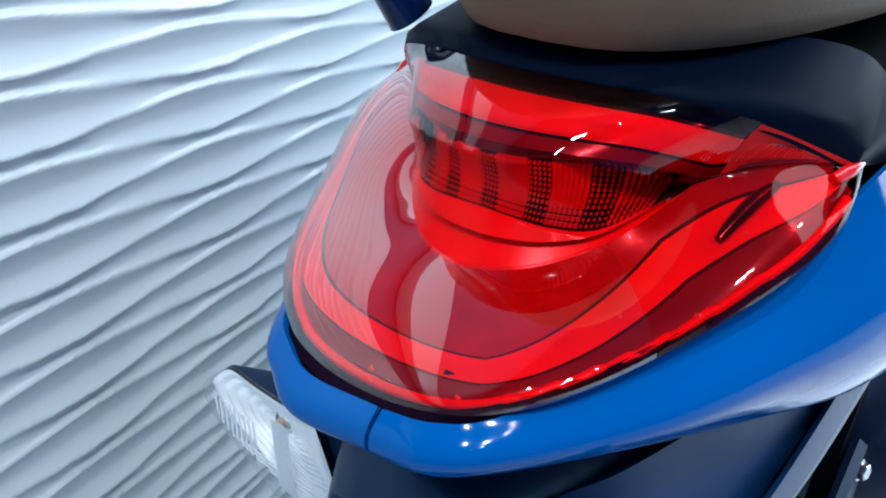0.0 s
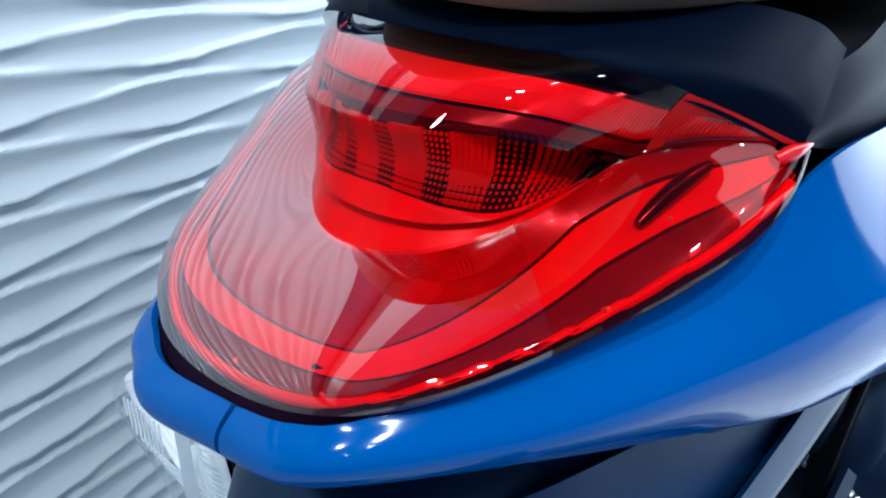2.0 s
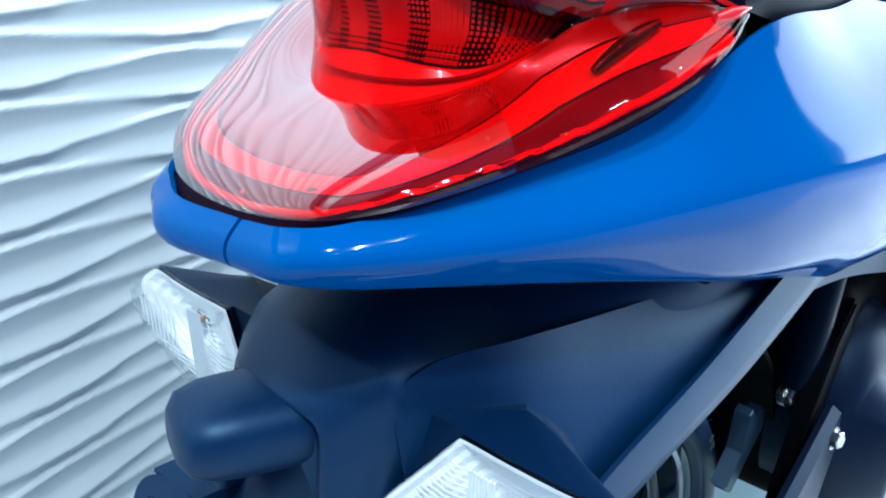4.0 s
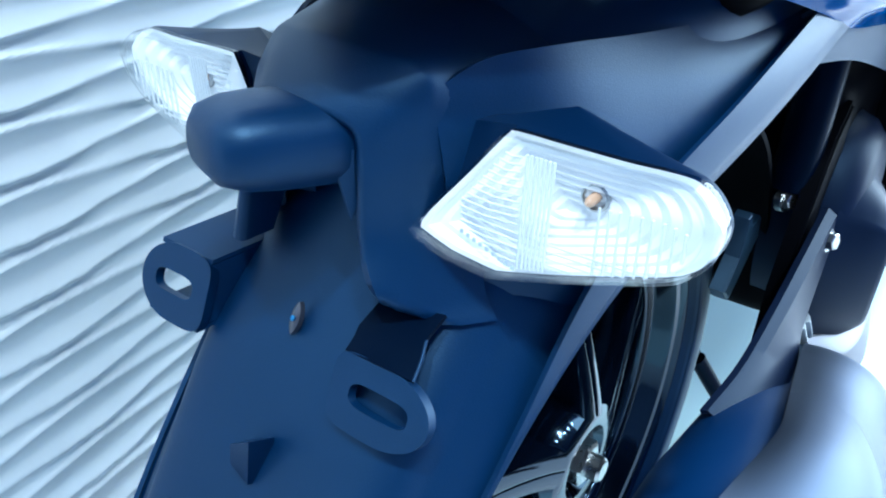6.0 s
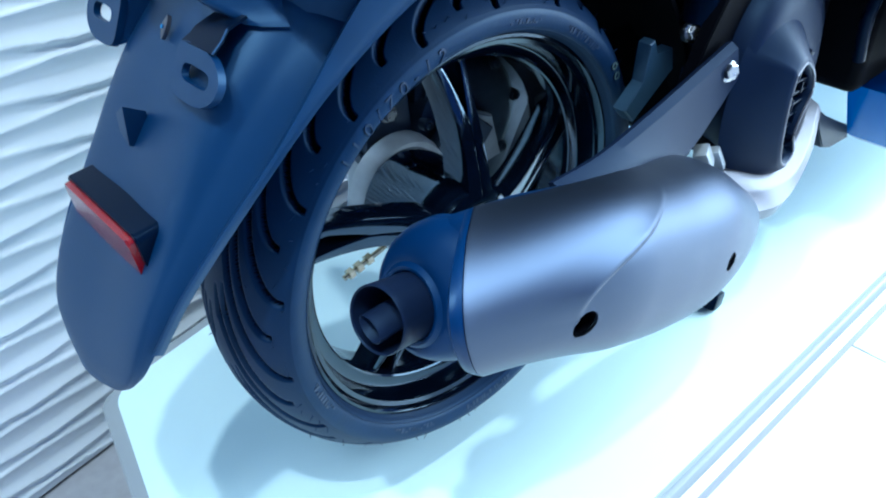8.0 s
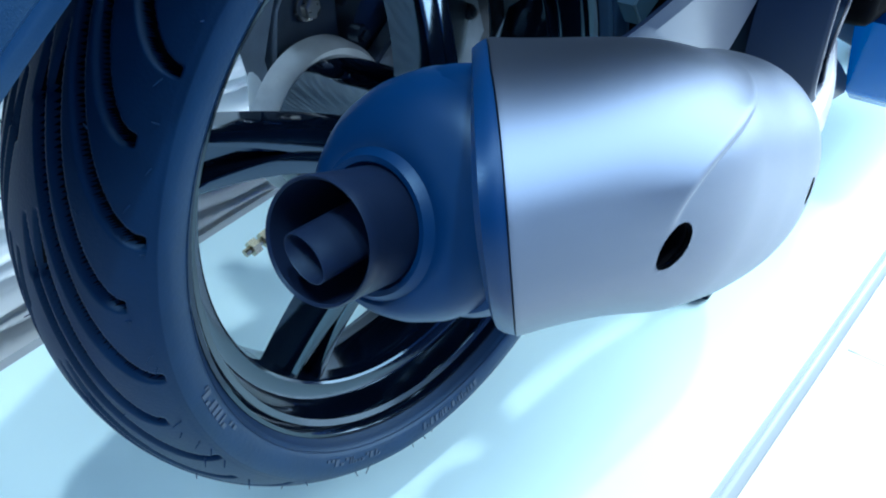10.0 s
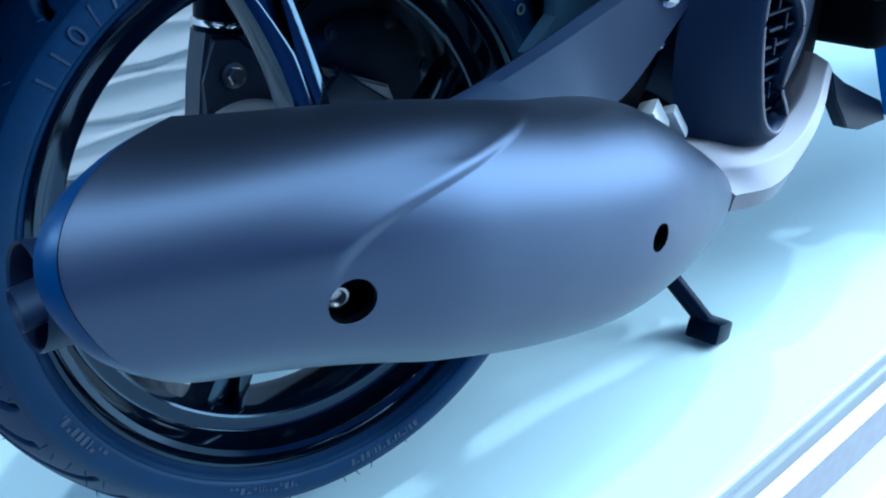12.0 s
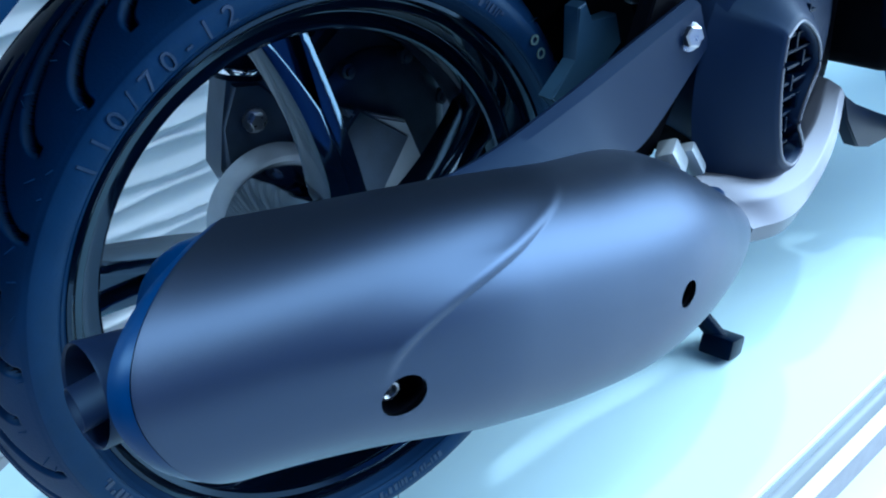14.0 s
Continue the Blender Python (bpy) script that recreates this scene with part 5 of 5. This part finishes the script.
# side cover sweeping down to the footboard
for sgn in (1, -1):
    bm = bmesh.new()
    g = [[(0.1675, 0.303, 0.598), (0.1615, 0.300, 0.515), (0.150, 0.268, 0.466)],
         [(0.179, 0.40, 0.600), (0.180, 0.375, 0.500), (0.169, 0.347, 0.402)],
         [(0.190, 0.55, 0.600), (0.193, 0.520, 0.440), (0.186, 0.480, 0.268)],
         [(0.196, 0.75, 0.600), (0.198, 0.740, 0.430), (0.190, 0.730, 0.255)]]
    shell(bm, patch([[(sgn * x, y, z) for x, y, z in r] for r in g], 16, 40), -0.0025 * sgn)
    part("lower_side_cover", bm, BLUE, scooter, "glossy blue lower side cover", 60)
# black inner edge below the side cover
bm = bmesh.new()
rws = []
for r in panel_rows[6:11]:
    x, y, z = r[3]
    rws.append([(x - 0.001, y, z + 0.004), (x - 0.012, y - 0.004, z - 0.006), (x - 0.020, y - 0.008, z - 0.022 - 0.012 * max(0, min(1, (y - 0.1) / 0.25)))])
shell(bm, patch(rws, 8, 60), -0.002)
part("inner_cover", bm, BLACK, scooter, "grained black inner cover above the engine", 50)
# thin bright-edged underside seam line
bm = bmesh.new()
tube(bm, spline([(0.014, -0.196, 0.5857), (0.043, -0.172, 0.5800), (0.068, -0.124, 0.5705), (0.086, -0.068, 0.5585), (0.092, -0.03, 0.549)], 30), 0.0011, 8)
part("under_seam", bm, BLUE, scooter, "thin blue lower lip", 60)

# black tail cover between lamp and seat
bm = bmesh.new()
ring2 = spline(both([(0, -0.0930, 0.6880), (0.045, -0.0860, 0.6870), (0.074, -0.0740, 0.6820), (0.092, -0.0620, 0.6730), (0.1010, -0.0520, 0.6620)]), N)
ring3 = spline(both([(0, -0.0560, 0.6930), (0.035, -0.0520, 0.6930), (0.070, -0.0360, 0.6910), (0.086, -0.0220, 0.6860), (0.0960, -0.0200, 0.6790)]), N)
out_top = [p + V(0, 0.0006, 0.0008) for p in top]
sheet(bm, [[p + V(0, 0, -0.004) for p in out_top], out_top, [a.lerp(b, 0.5) + V(0, -0.001, 0.002) for a, b in zip(out_top, ring2)], ring2, ring3])
part("tail_cover", bm, COVER, scooter, "satin black tail cover under the seat", 60)
# filler pieces beside the lamp ends
for sgn in (1, -1):
    bm = bmesh.new()
    g = [[(sgn * 0.1000, -0.0560, 0.6562), (sgn * 0.1040, -0.020, 0.6480), (sgn * 0.109, 0.020, 0.6490), (sgn * 0.113, 0.075, 0.6565), (sgn * 0.118, 0.16, 0.668)],
         [(sgn * 0.0985, -0.0540, 0.6590), (sgn * 0.1045, -0.020, 0.6640), (sgn * 0.107, 0.020, 0.6690), (sgn * 0.107, 0.075, 0.6740), (sgn * 0.108, 0.16, 0.680)],
         [(sgn * 0.0900, -0.0480, 0.6700), (sgn * 0.0970, -0.010, 0.6770), (sgn * 0.096, 0.030, 0.6820), (sgn * 0.095, 0.080, 0.6870), (sgn * 0.095, 0.16, 0.690)]]
    shell(bm, patch(g, 20, 12), 0.002)
    part("tail_cover_side", bm, COVER, scooter, "satin black infill beside the lamp", 50)

# seat
bm = bmesh.new()
rows = []
for hz, k in ((0.690, 0.93), (0.692, 0.985), (0.700, 1.03), (0.720, 1.09), (0.745, 1.12), (0.765, 1.10), (0.778, 1.0), (0.783, 0.7)):
    ring = []
    for q in range(64):
        t = 2 * math.pi * q / 64
        c, e = math.cos(t), math.sin(t)
        ring.append(V(abs(c) ** 0.75 * math.copysign(0.100 * k, c), 0.286 + abs(e) ** 0.85 * math.copysign(0.395 * (1 + (k - 1) * 0.3), e), hz))
    rows.append(ring)
loft(bm, rows)
part("seat", bm, TAN, scooter, "tan vinyl seat with a rounded rear", 60)

# grab rail
for sgn in (1, -1):
    bm = bmesh.new()
    rail = spline([(sgn * x, y, z) for x, y, z in ((0.134, -0.013, 0.666), (0.148, -0.026, 0.695), (0.163, -0.036, 0.730), (0.170, -0.010, 0.764), (0.168, 0.070, 0.780), (0.156, 0.190, 0.780), (0.132, 0.270, 0.755), (0.110, 0.310, 0.715))], 90)
    tube(bm, rail, [0.0135 + 0.006 * max(0, 1 - i / 25) ** 2 for i in range(90)], 20, flat=0.7)
    part("grab_rail", bm, NAVY, scooter, "dark blue gloss grab rail", 60)

# ---- engine and running gear ----
# the casting's near-black colour stands for the shadow it sits in
bm = bmesh.new()
block(bm, (0.02, 0.34, 0.33), (0.17, 0.20, 0.22), 0.03, (0, 0, 0), 4)
engine = part("engine_case", bm, DEEP, scooter, "engine casting ahead of the wheel, blackened for shade", 40)
# inner mudguard behind the wheel
bm = bmesh.new()
rws = []
for i in range(25):
    a = math.radians(8 + 100 * i / 24)
    rws.append([around(a, 0.262 - 0.02 * abs(x) / 0.07, x) for x in (-0.075, -0.05, 0, 0.05, 0.075)])
shell(bm, rws, 0.003)
part("inner_mudguard", bm, DEEP, scooter, "black inner mudguard over the wheel", 60)
# underseat shell
bm = bmesh.new()
block(bm, (0, 0.22, 0.60), (0.20, 0.50, 0.15), 0.03, seg=3)
part("underseat_box", bm, DEEP, scooter, "black underseat storage shell", 40)

# cooling fan cowl
bm = bmesh.new()
stations = []
for x, y0, r, zz in ((0.070, 0.302, 0.084, 0.303), (0.104, 0.302, 0.084, 0.303), (0.118, 0.301, 0.081, 0.301), (0.127, 0.299, 0.075, 0.298), (0.132, 0.296, 0.066, 0.292), (0.1335, 0.292, 0.050, 0.288)):
    stations.append([V(x, y0 + math.cos(t) * r * 0.92, zz + math.sin(t) * r * (1.12 if math.sin(t) > 0 else 1.0)) for t in (2 * math.pi * q / 48 for q in range(48))])
loft(bm, stations)
cowl = part("fan_cowl", bm, ARM, scooter, "dark grey plastic cooling fan cowl", 50)
# raised air inlet with a rim
inlet = [(0.255, 0.322), (0.254, 0.300), (0.259, 0.270), (0.268, 0.243), (0.278, 0.231), (0.291, 0.225), (0.302, 0.232), (0.297, 0.243), (0.290, 0.255), (0.296, 0.270), (0.308, 0.288), (0.304, 0.304), (0.290, 0.318), (0.271, 0.328)]
ic = V(0.156, 0.276, 0.283)
pts = [V(0.156 - 0.10 * (y - 0.276), y, z) for y, z in inlet]
ring = spline(pts + pts[:1], 85)[:-1]
cen = ic + V(0, 0.004, -0.002)
bm = bmesh.new()
rings = []
for f, dx in ((1.95, -0.036), (1.72, -0.026), (1.48, -0.0145), (1.28, -0.0062), (1.14, -0.0012), (1.06, 0.0012), (0.99, 0.0010), (0.94, -0.004), (0.91, -0.022)):
    w = max(0.0, min(1.0, (f - 1.06) / 0.75))
    row = []
    for p in ring:
        d = p - cen
        a = math.atan2(d.z / 0.052, d.y / 0.027)
        row.append(cen + d * f * (1 - w) + V(0, math.cos(a) * 0.031 * f, math.sin(a) * 0.046 * f) * w + V(dx, 0, 0))
    rings.append(row)
sheet(bm, rings, True)
part("inlet_rim", bm, ARM, cowl, "smooth raised rim of the air inlet", 75)
bm = bmesh.new()
tube(bm, [cen + (p - cen) * 1.015 + V(0.0008, 0, 0) for p in ring + ring[:1]], 0.0013, 8, False)
part("inlet_edge", bm, GREY, cowl, "thin pale grey edge of the air inlet", 60)
# near-black sheet standing for the shade inside the inlet
bm = bmesh.new()
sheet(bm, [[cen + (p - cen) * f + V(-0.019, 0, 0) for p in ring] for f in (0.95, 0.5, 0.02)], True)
part("inlet_shade", bm, DEEP, cowl, smooth=0)
for i in range(9):
    bm = bmesh.new()
    z = -0.042 + i * 0.0108
    y0 = 0.004 if z < 0 else 0.010
    block(bm, (ic + V(-0.011, y0 + (0.004 if i % 2 else 0), z))[:], (0.010, 0.030 if z > -0.02 else 0.018, 0.0022), 0.0005, (0, 0, 0), 1)
    part("grille_slat", bm, SATIN, cowl, smooth=20)
for i in range(6):
    bm = bmesh.new()
    z = -0.028 + i * 0.0145
    block(bm, (ic + V(-0.010, 0.006 + (0.010 if i % 2 else 0), z))[:], (0.010, 0.0022, 0.011), 0.0005, (0, 0, 0), 1)
    part("grille_slat", bm, SATIN, cowl, smooth=20)
# lower shroud and pipe in front of the muffler
bm = bmesh.new()
g = [[(0.105, 0.222, 0.236), (0.122, 0.224, 0.2315), (0.1420, 0.232, 0.212), (0.1595, 0.2424, 0.1950), (0.1545, 0.2450, 0.1800), (0.120, 0.245, 0.170)],
     [(0.110, 0.255, 0.228), (0.136, 0.256, 0.2240), (0.1550, 0.266, 0.208), (0.1665, 0.2760, 0.1925), (0.1610, 0.2790, 0.1770), (0.120, 0.275, 0.168)],
     [(0.112, 0.300, 0.222), (0.144, 0.300, 0.2190), (0.1585, 0.308, 0.208), (0.1630, 0.3120, 0.1985), (0.1570, 0.3140, 0.1850), (0.118, 0.315, 0.178)],
     [(0.110, 0.345, 0.232), (0.138, 0.346, 0.2290), (0.1490, 0.352, 0.222), (0.1525, 0.3540, 0.2150), (0.1460, 0.3560, 0.2030), (0.112, 0.355, 0.198)],
     [(0.105, 0.385, 0.252), (0.124, 0.386, 0.2500), (0.1330, 0.390, 0.244), (0.1360, 0.3920, 0.2380), (0.1290, 0.3930, 0.2280), (0.104, 0.392, 0.224)]]
rws = []
for k in range(40):
    line = []
    cc = [spline([r[c] for r in g], 40)[k] for c in range(6)]
    for a, b in zip(cc, cc[1:]):
        line += [a.lerp(b, f) for f in (0.0, 0.1, 0.5, 0.9)]
    rws.append(line + [cc[-1]])
shell(bm, rws, 0.003)
part("lower_shroud", bm, GREY, cowl, "silver-grey lower engine shroud", 50)
bm = bmesh.new()
tube(bm, spline([(0.140, 0.205, 0.222), (0.132, 0.232, 0.212), (0.120, 0.262, 0.205), (0.10, 0.30, 0.21)], 20), 0.010, 16)
part("exhaust_pipe", bm, CANBLACK, muffler, "black header pipe", 50)
bm = bmesh.new()
block(bm, (0.119, 0.203, 0.250), (0.014, 0.016, 0.022), 0.003, (20, -20, 20))
block(bm, (0.121, 0.222, 0.243), (0.012, 0.010, 0.024), 0.003, (20, -20, 20))
part("pipe_flange", bm, PALE, muffler, "pale cast flange", 30)

# bracket plate with bolts ahead of the wheel
bm = bmesh.new()
prism(bm, [(0.165, 0.235), (0.20, 0.25), (0.235, 0.30), (0.262, 0.375), (0.255, 0.42), (0.225, 0.40), (0.195, 0.352), (0.17, 0.30)], (0.095, 0, 0), (0, 1, 0), (0, 0, 1), (1, 0, 0), 0.012, 0.002)
plate = part("engine_bracket", bm, DEEP, scooter, "black engine bracket plate", 30)
hexbolt("bolt", (0.0865, 0.202, 0.354), (1, -0.35, 0.25), 0.0062, plate)
hexbolt("bolt", (0.109, 0.2435, 0.3495), (1, -0.35, 0.25), 0.0042, plate)
bm = bmesh.new()
prism(bm, [(0.155, 0.285), (0.205, 0.318), (0.200, 0.338), (0.176, 0.338), (0.172, 0.352), (0.165, 0.350), (0.163, 0.318), (0.140, 0.300)], (0.062, 0, 0), (0, 1, 0), (0, 0, 1), (1, 0, 0), 0.012, 0.0012)
part("cable_bracket", bm, material("blue_grey_casting", (0.03, 0.07, 0.12), 0.4, metal=0.3, stain=0.2, stain_scale=60), scooter, "blue-grey metal cable bracket", 25)
# rear shock absorber and dark struts
bm = bmesh.new()
tube(bm, [(0.085, 0.235, 0.50), (0.085, 0.215, 0.36)], 0.016, 16)
part("strut", bm, SATIN, scooter, "satin black engine strut", 40)
bm = bmesh.new()
tube(bm, spline([(0.075, 0.30, 0.47), (0.12, 0.28, 0.445), (0.135, 0.34, 0.435), (0.13, 0.40, 0.43)], 24), 0.005, 10)
part("hose", bm, SATIN, scooter, "black rubber hose", 60)

# dark drive casing on the far side of the wheel
bm = bmesh.new()
prism(bm, [(0.045, 0.20), (0.040, 0.30), (0.045, 0.40), (0.08, 0.43), (0.20, 0.42), (0.30, 0.36), (0.30, 0.16), (0.10, 0.13), (0.06, 0.16)], (-0.150, 0, 0), (0, 1, 0), (0, 0, 1), (1, 0, 0), 0.055, 0.012)
part("drive_casing", bm, SATIN, scooter, "black drive belt casing", 35)
# reduction case, drum brake and shock on the far side
bm = bmesh.new()
lathe(bm, [(-0.066, 0.050), (-0.067, 0.056), (-0.072, 0.062), (-0.085, 0.064), (-0.105, 0.064)], (0, 0.103, 0.252), (1, 0, 0), 40, ends=True)
drive = part("reduction_case", bm, CAST, scooter, "dark rough cast reduction gear case", 35)
for k in range(7):
    bm = bmesh.new()
    a = math.radians(10 + 51 * k)
    lathe(bm, [(0, 0.0062), (0.009, 0.0058), (0.0095, 0.0035), (0.012, 0.0033), (0.0125, 0.002)], (-0.073, 0.103 + math.cos(a) * 0.058, 0.252 + math.sin(a) * 0.058), (1, 0, 0), 12, ends=True)
    part("case_boss", bm, CAST, drive, smooth=35)
bm = bmesh.new()
lathe(bm, [(-0.044, 0.041), (-0.046, 0.0475), (-0.052, 0.0505), (-0.064, 0.0515), (-0.066, 0.043)], (0, 0.004, 0.2257), (1, 0, 0), 56, ends=True)
drum = part("brake_drum_rim", bm, PALE, drive, "pale machined brake drum rim", 35)
bm = bmesh.new()
lathe(bm, [(-0.0435, 0.0425), (-0.0425, 0.041), (-0.043, 0.02)], (0, 0.004, 0.2257), (1, 0, 0), 48, ends=True)
part("drum_face", bm, GLOSSBLACK, drum, "black drum face", 35)
bm = bmesh.new()
prism(bm, [(0.045, 0.25), (0.050, 0.32), (0.09, 0.345), (0.16, 0.33), (0.20, 0.24), (0.16, 0.17), (0.07, 0.15), (0.05, 0.17)], (-0.115, 0, 0), (0, 1, 0), (0, 0, 1), (1, 0, 0), 0.04, 0.008)
part("crankcase", bm, CAST, drive, "dark cast transmission case", 35)
bm = bmesh.new()
prism(bm, [(0.03, 0.245), (0.075, 0.285), (0.115, 0.25), (0.085, 0.215), (0.05, 0.215)], (-0.060, 0, 0), (0, 1, 0), (0, 0, 1), (1, 0, 0), 0.012, 0.002)
part("case_lug", bm, CAST, drive, smooth=25)
bm = bmesh.new()
prism(bm, [(0.066, 0.286), (0.114, 0.262), (0.128, 0.216), (0.088, 0.212)], (-0.060, 0, 0), (0, 1, 0), (0, 0, 1), (1, 0, 0), 0.010, 0.002)
part("cover_plate", bm, PALE, drive, "pale machined cover plate", 25)
bm = bmesh.new()
lathe(bm, [(0, 0.010), (0.004, 0.015), (0.03, 0.017), (0.055, 0.019), (0.06, 0.014)], (-0.098, -0.004, 0.205), (0.03, 0.10, 0.98), 24, ends=True)
part("shock_mount", bm, PALE, drive, "pale lower shock mount", 40)
bm = bmesh.new()
prism(bm, [(-0.002, 0.322), (0.020, 0.318), (0.036, 0.298), (0.040, 0.262), (0.012, 0.242), (-0.016, 0.246), (-0.021, 0.264), (-0.013, 0.292)], (-0.104, 0, 0), (0, 1, 0), (0, 0, 1), (1, 0, 0), 0.030, 0.005)
fork = part("shock_fork", bm, CAST, drive, "dark cast lower shock fork", 40)
hexbolt("bolt", (-0.073, 0.008, 0.292), (1, 0, 0), 0.0065, fork)
bm = bmesh.new()
tube(bm, [(-0.089, 0.011, 0.318), (-0.089, 0.032, 0.40), (-0.09, 0.058, 0.50)], 0.017, 18)
shock = part("rear_shock", bm, SATIN, scooter, "black rear shock absorber", 40)
bm = bmesh.new()
lathe(bm, [(0, 0.0175), (0.002, 0.0185), (0.004, 0.0185), (0.005, 0.017)], (-0.089, 0.012, 0.322), (0, 0.24, 0.97), 24, ends=True)
part("shock_collar", bm, CHROME, shock, "bright collar", 35)
bm = bmesh.new()
hel = []
for i in range(240):
    t = i / 239
    a = t * 2 * math.pi * 8
    c = V(-0.089, 0.014, 0.333).lerp(V(-0.09, 0.056, 0.49), t)
    hel.append(c + V(math.cos(a) * 0.020, math.sin(a) * 0.020, 0))
tube(bm, hel, 0.0045, 8)
part("shock_spring", bm, SATIN, shock, smooth=60)
bm = bmesh.new()
tube(bm, [(-0.085, -0.045, 0.135), (-0.085, -0.005, 0.145), (-0.085, 0.05, 0.16)], 0.0028, 10)
for y, z in ((-0.040, 0.1362), (-0.030, 0.1388), (-0.018, 0.1418)):
    lathe(bm, [(0, 0.006), (0.006, 0.006)], (-0.085, y, z), (0, 1, 0.25), 6, ends=True)
part("brake_adjuster", bm, material("brass_plated_steel", (0.38, 0.34, 0.23), 0.25, metal=1.0, stain=0.2, stain_scale=100), scooter, "brass-plated brake rod and adjuster nut", 30)

# centre stand
bm = bmesh.new()
tube(bm, [(0.030, 0.285, 0.125), (0.062, 0.303, 0.068), (0.096, 0.326, 0.014)], [0.0085, 0.008, 0.008], 14)
stand = part("centre_stand", bm, SATIN, scooter, "black tubular centre stand", 50)
bm = bmesh.new()
block(bm, (0.097, 0.326, 0.011), (0.030, 0.034, 0.020), 0.004, (-24, 0, 12))
part("stand_foot", bm, SATIN, stand, "black stand foot on the plinth", 35)
bm = bmesh.new()
tube(bm, [(0.03, 0.285, 0.125), (-0.03, 0.285, 0.125)], 0.009, 12)
tube(bm, [(-0.030, 0.285, 0.125), (-0.062, 0.303, 0.068), (-0.096, 0.326, 0.009)], 0.0085, 12)
part("stand_bar", bm, SATIN, stand, smooth=50)
# floor board and forward body
for x0 in (0.128, -0.184):
    bm = bmesh.new()
    prism(bm, [(0.466, 0.242), (0.512, 0.166), (0.55, 0.145), (1.10, 0.145), (1.15, 0.24), (0.476, 0.247)], (x0, 0, 0), (0, 1, 0), (0, 0, 1), (1, 0, 0), 0.056, 0.006)
    fairing = part("footboard_fairing", bm, BLUE, scooter, "blue painted lower footboard fairing", 40)
    bm = bmesh.new()
    xa = x0 + (-0.010 if x0 > 0 else 0.054)
    prism(bm, [(0.400, 0.238), (0.425, 0.217), (0.470, 0.196), (0.500, 0.182), (0.515, 0.160), (0.470, 0.164), (0.445, 0.173), (0.418, 0.205)], (xa, 0, 0), (0, 1, 0), (0, 0, 1), (1, 0, 0), 0.012, 0.0015)
    part("fairing_fin", bm, SATIN, fairing, "black lower trim fin", 30)
bm = bmesh.new()
block(bm, (0.0, 0.74, 0.465), (0.292, 0.60, 0.450), 0.012, seg=3)
part("front_inner_cover", bm, DEEP, scooter, "black inner body ahead of the engine", 40)
bm = bmesh.new()
tube(bm, spline([(0.150, 0.43, 0.46), (0.158, 0.405, 0.40), (0.152, 0.395, 0.34), (0.150, 0.41, 0.29)], 20), 0.006, 10)
part("hose", bm, SATIN, scooter, "black rubber hose", 60)
bm = bmesh.new()
lathe(bm, [(-0.05, 0.165), (-0.054, 0.19), (-0.045, 0.215), (0, 0.228), (0.045, 0.215), (0.054, 0.19), (0.05, 0.165)], (0, 1.28, 0.2285), (1, 0, 0), 64)
part("front_wheel", bm, RUBBER, scooter, "front wheel tyre", 40)

# ---- floor tiles ----
bm = bmesh.new()
block(bm, (0, 0, 0), (0.597, 0.597, 0.010), 0.0012, seg=1)
bm_me = bpy.data.meshes.new("floor_tile")
bm.to_mesh(bm_me)
bm.free()
bm_me.materials.append(TILE)
for ix in range(5):
    for iy in range(8):
        if 0.06 + 0.6 * ix > 2.9:
            continue
        ob = new("floor_tile", bm_me)
        ob.parent = floor
        ob.location = (0.11 + 0.6 * ix, -1.52 + 0.6 * iy, -0.1615)
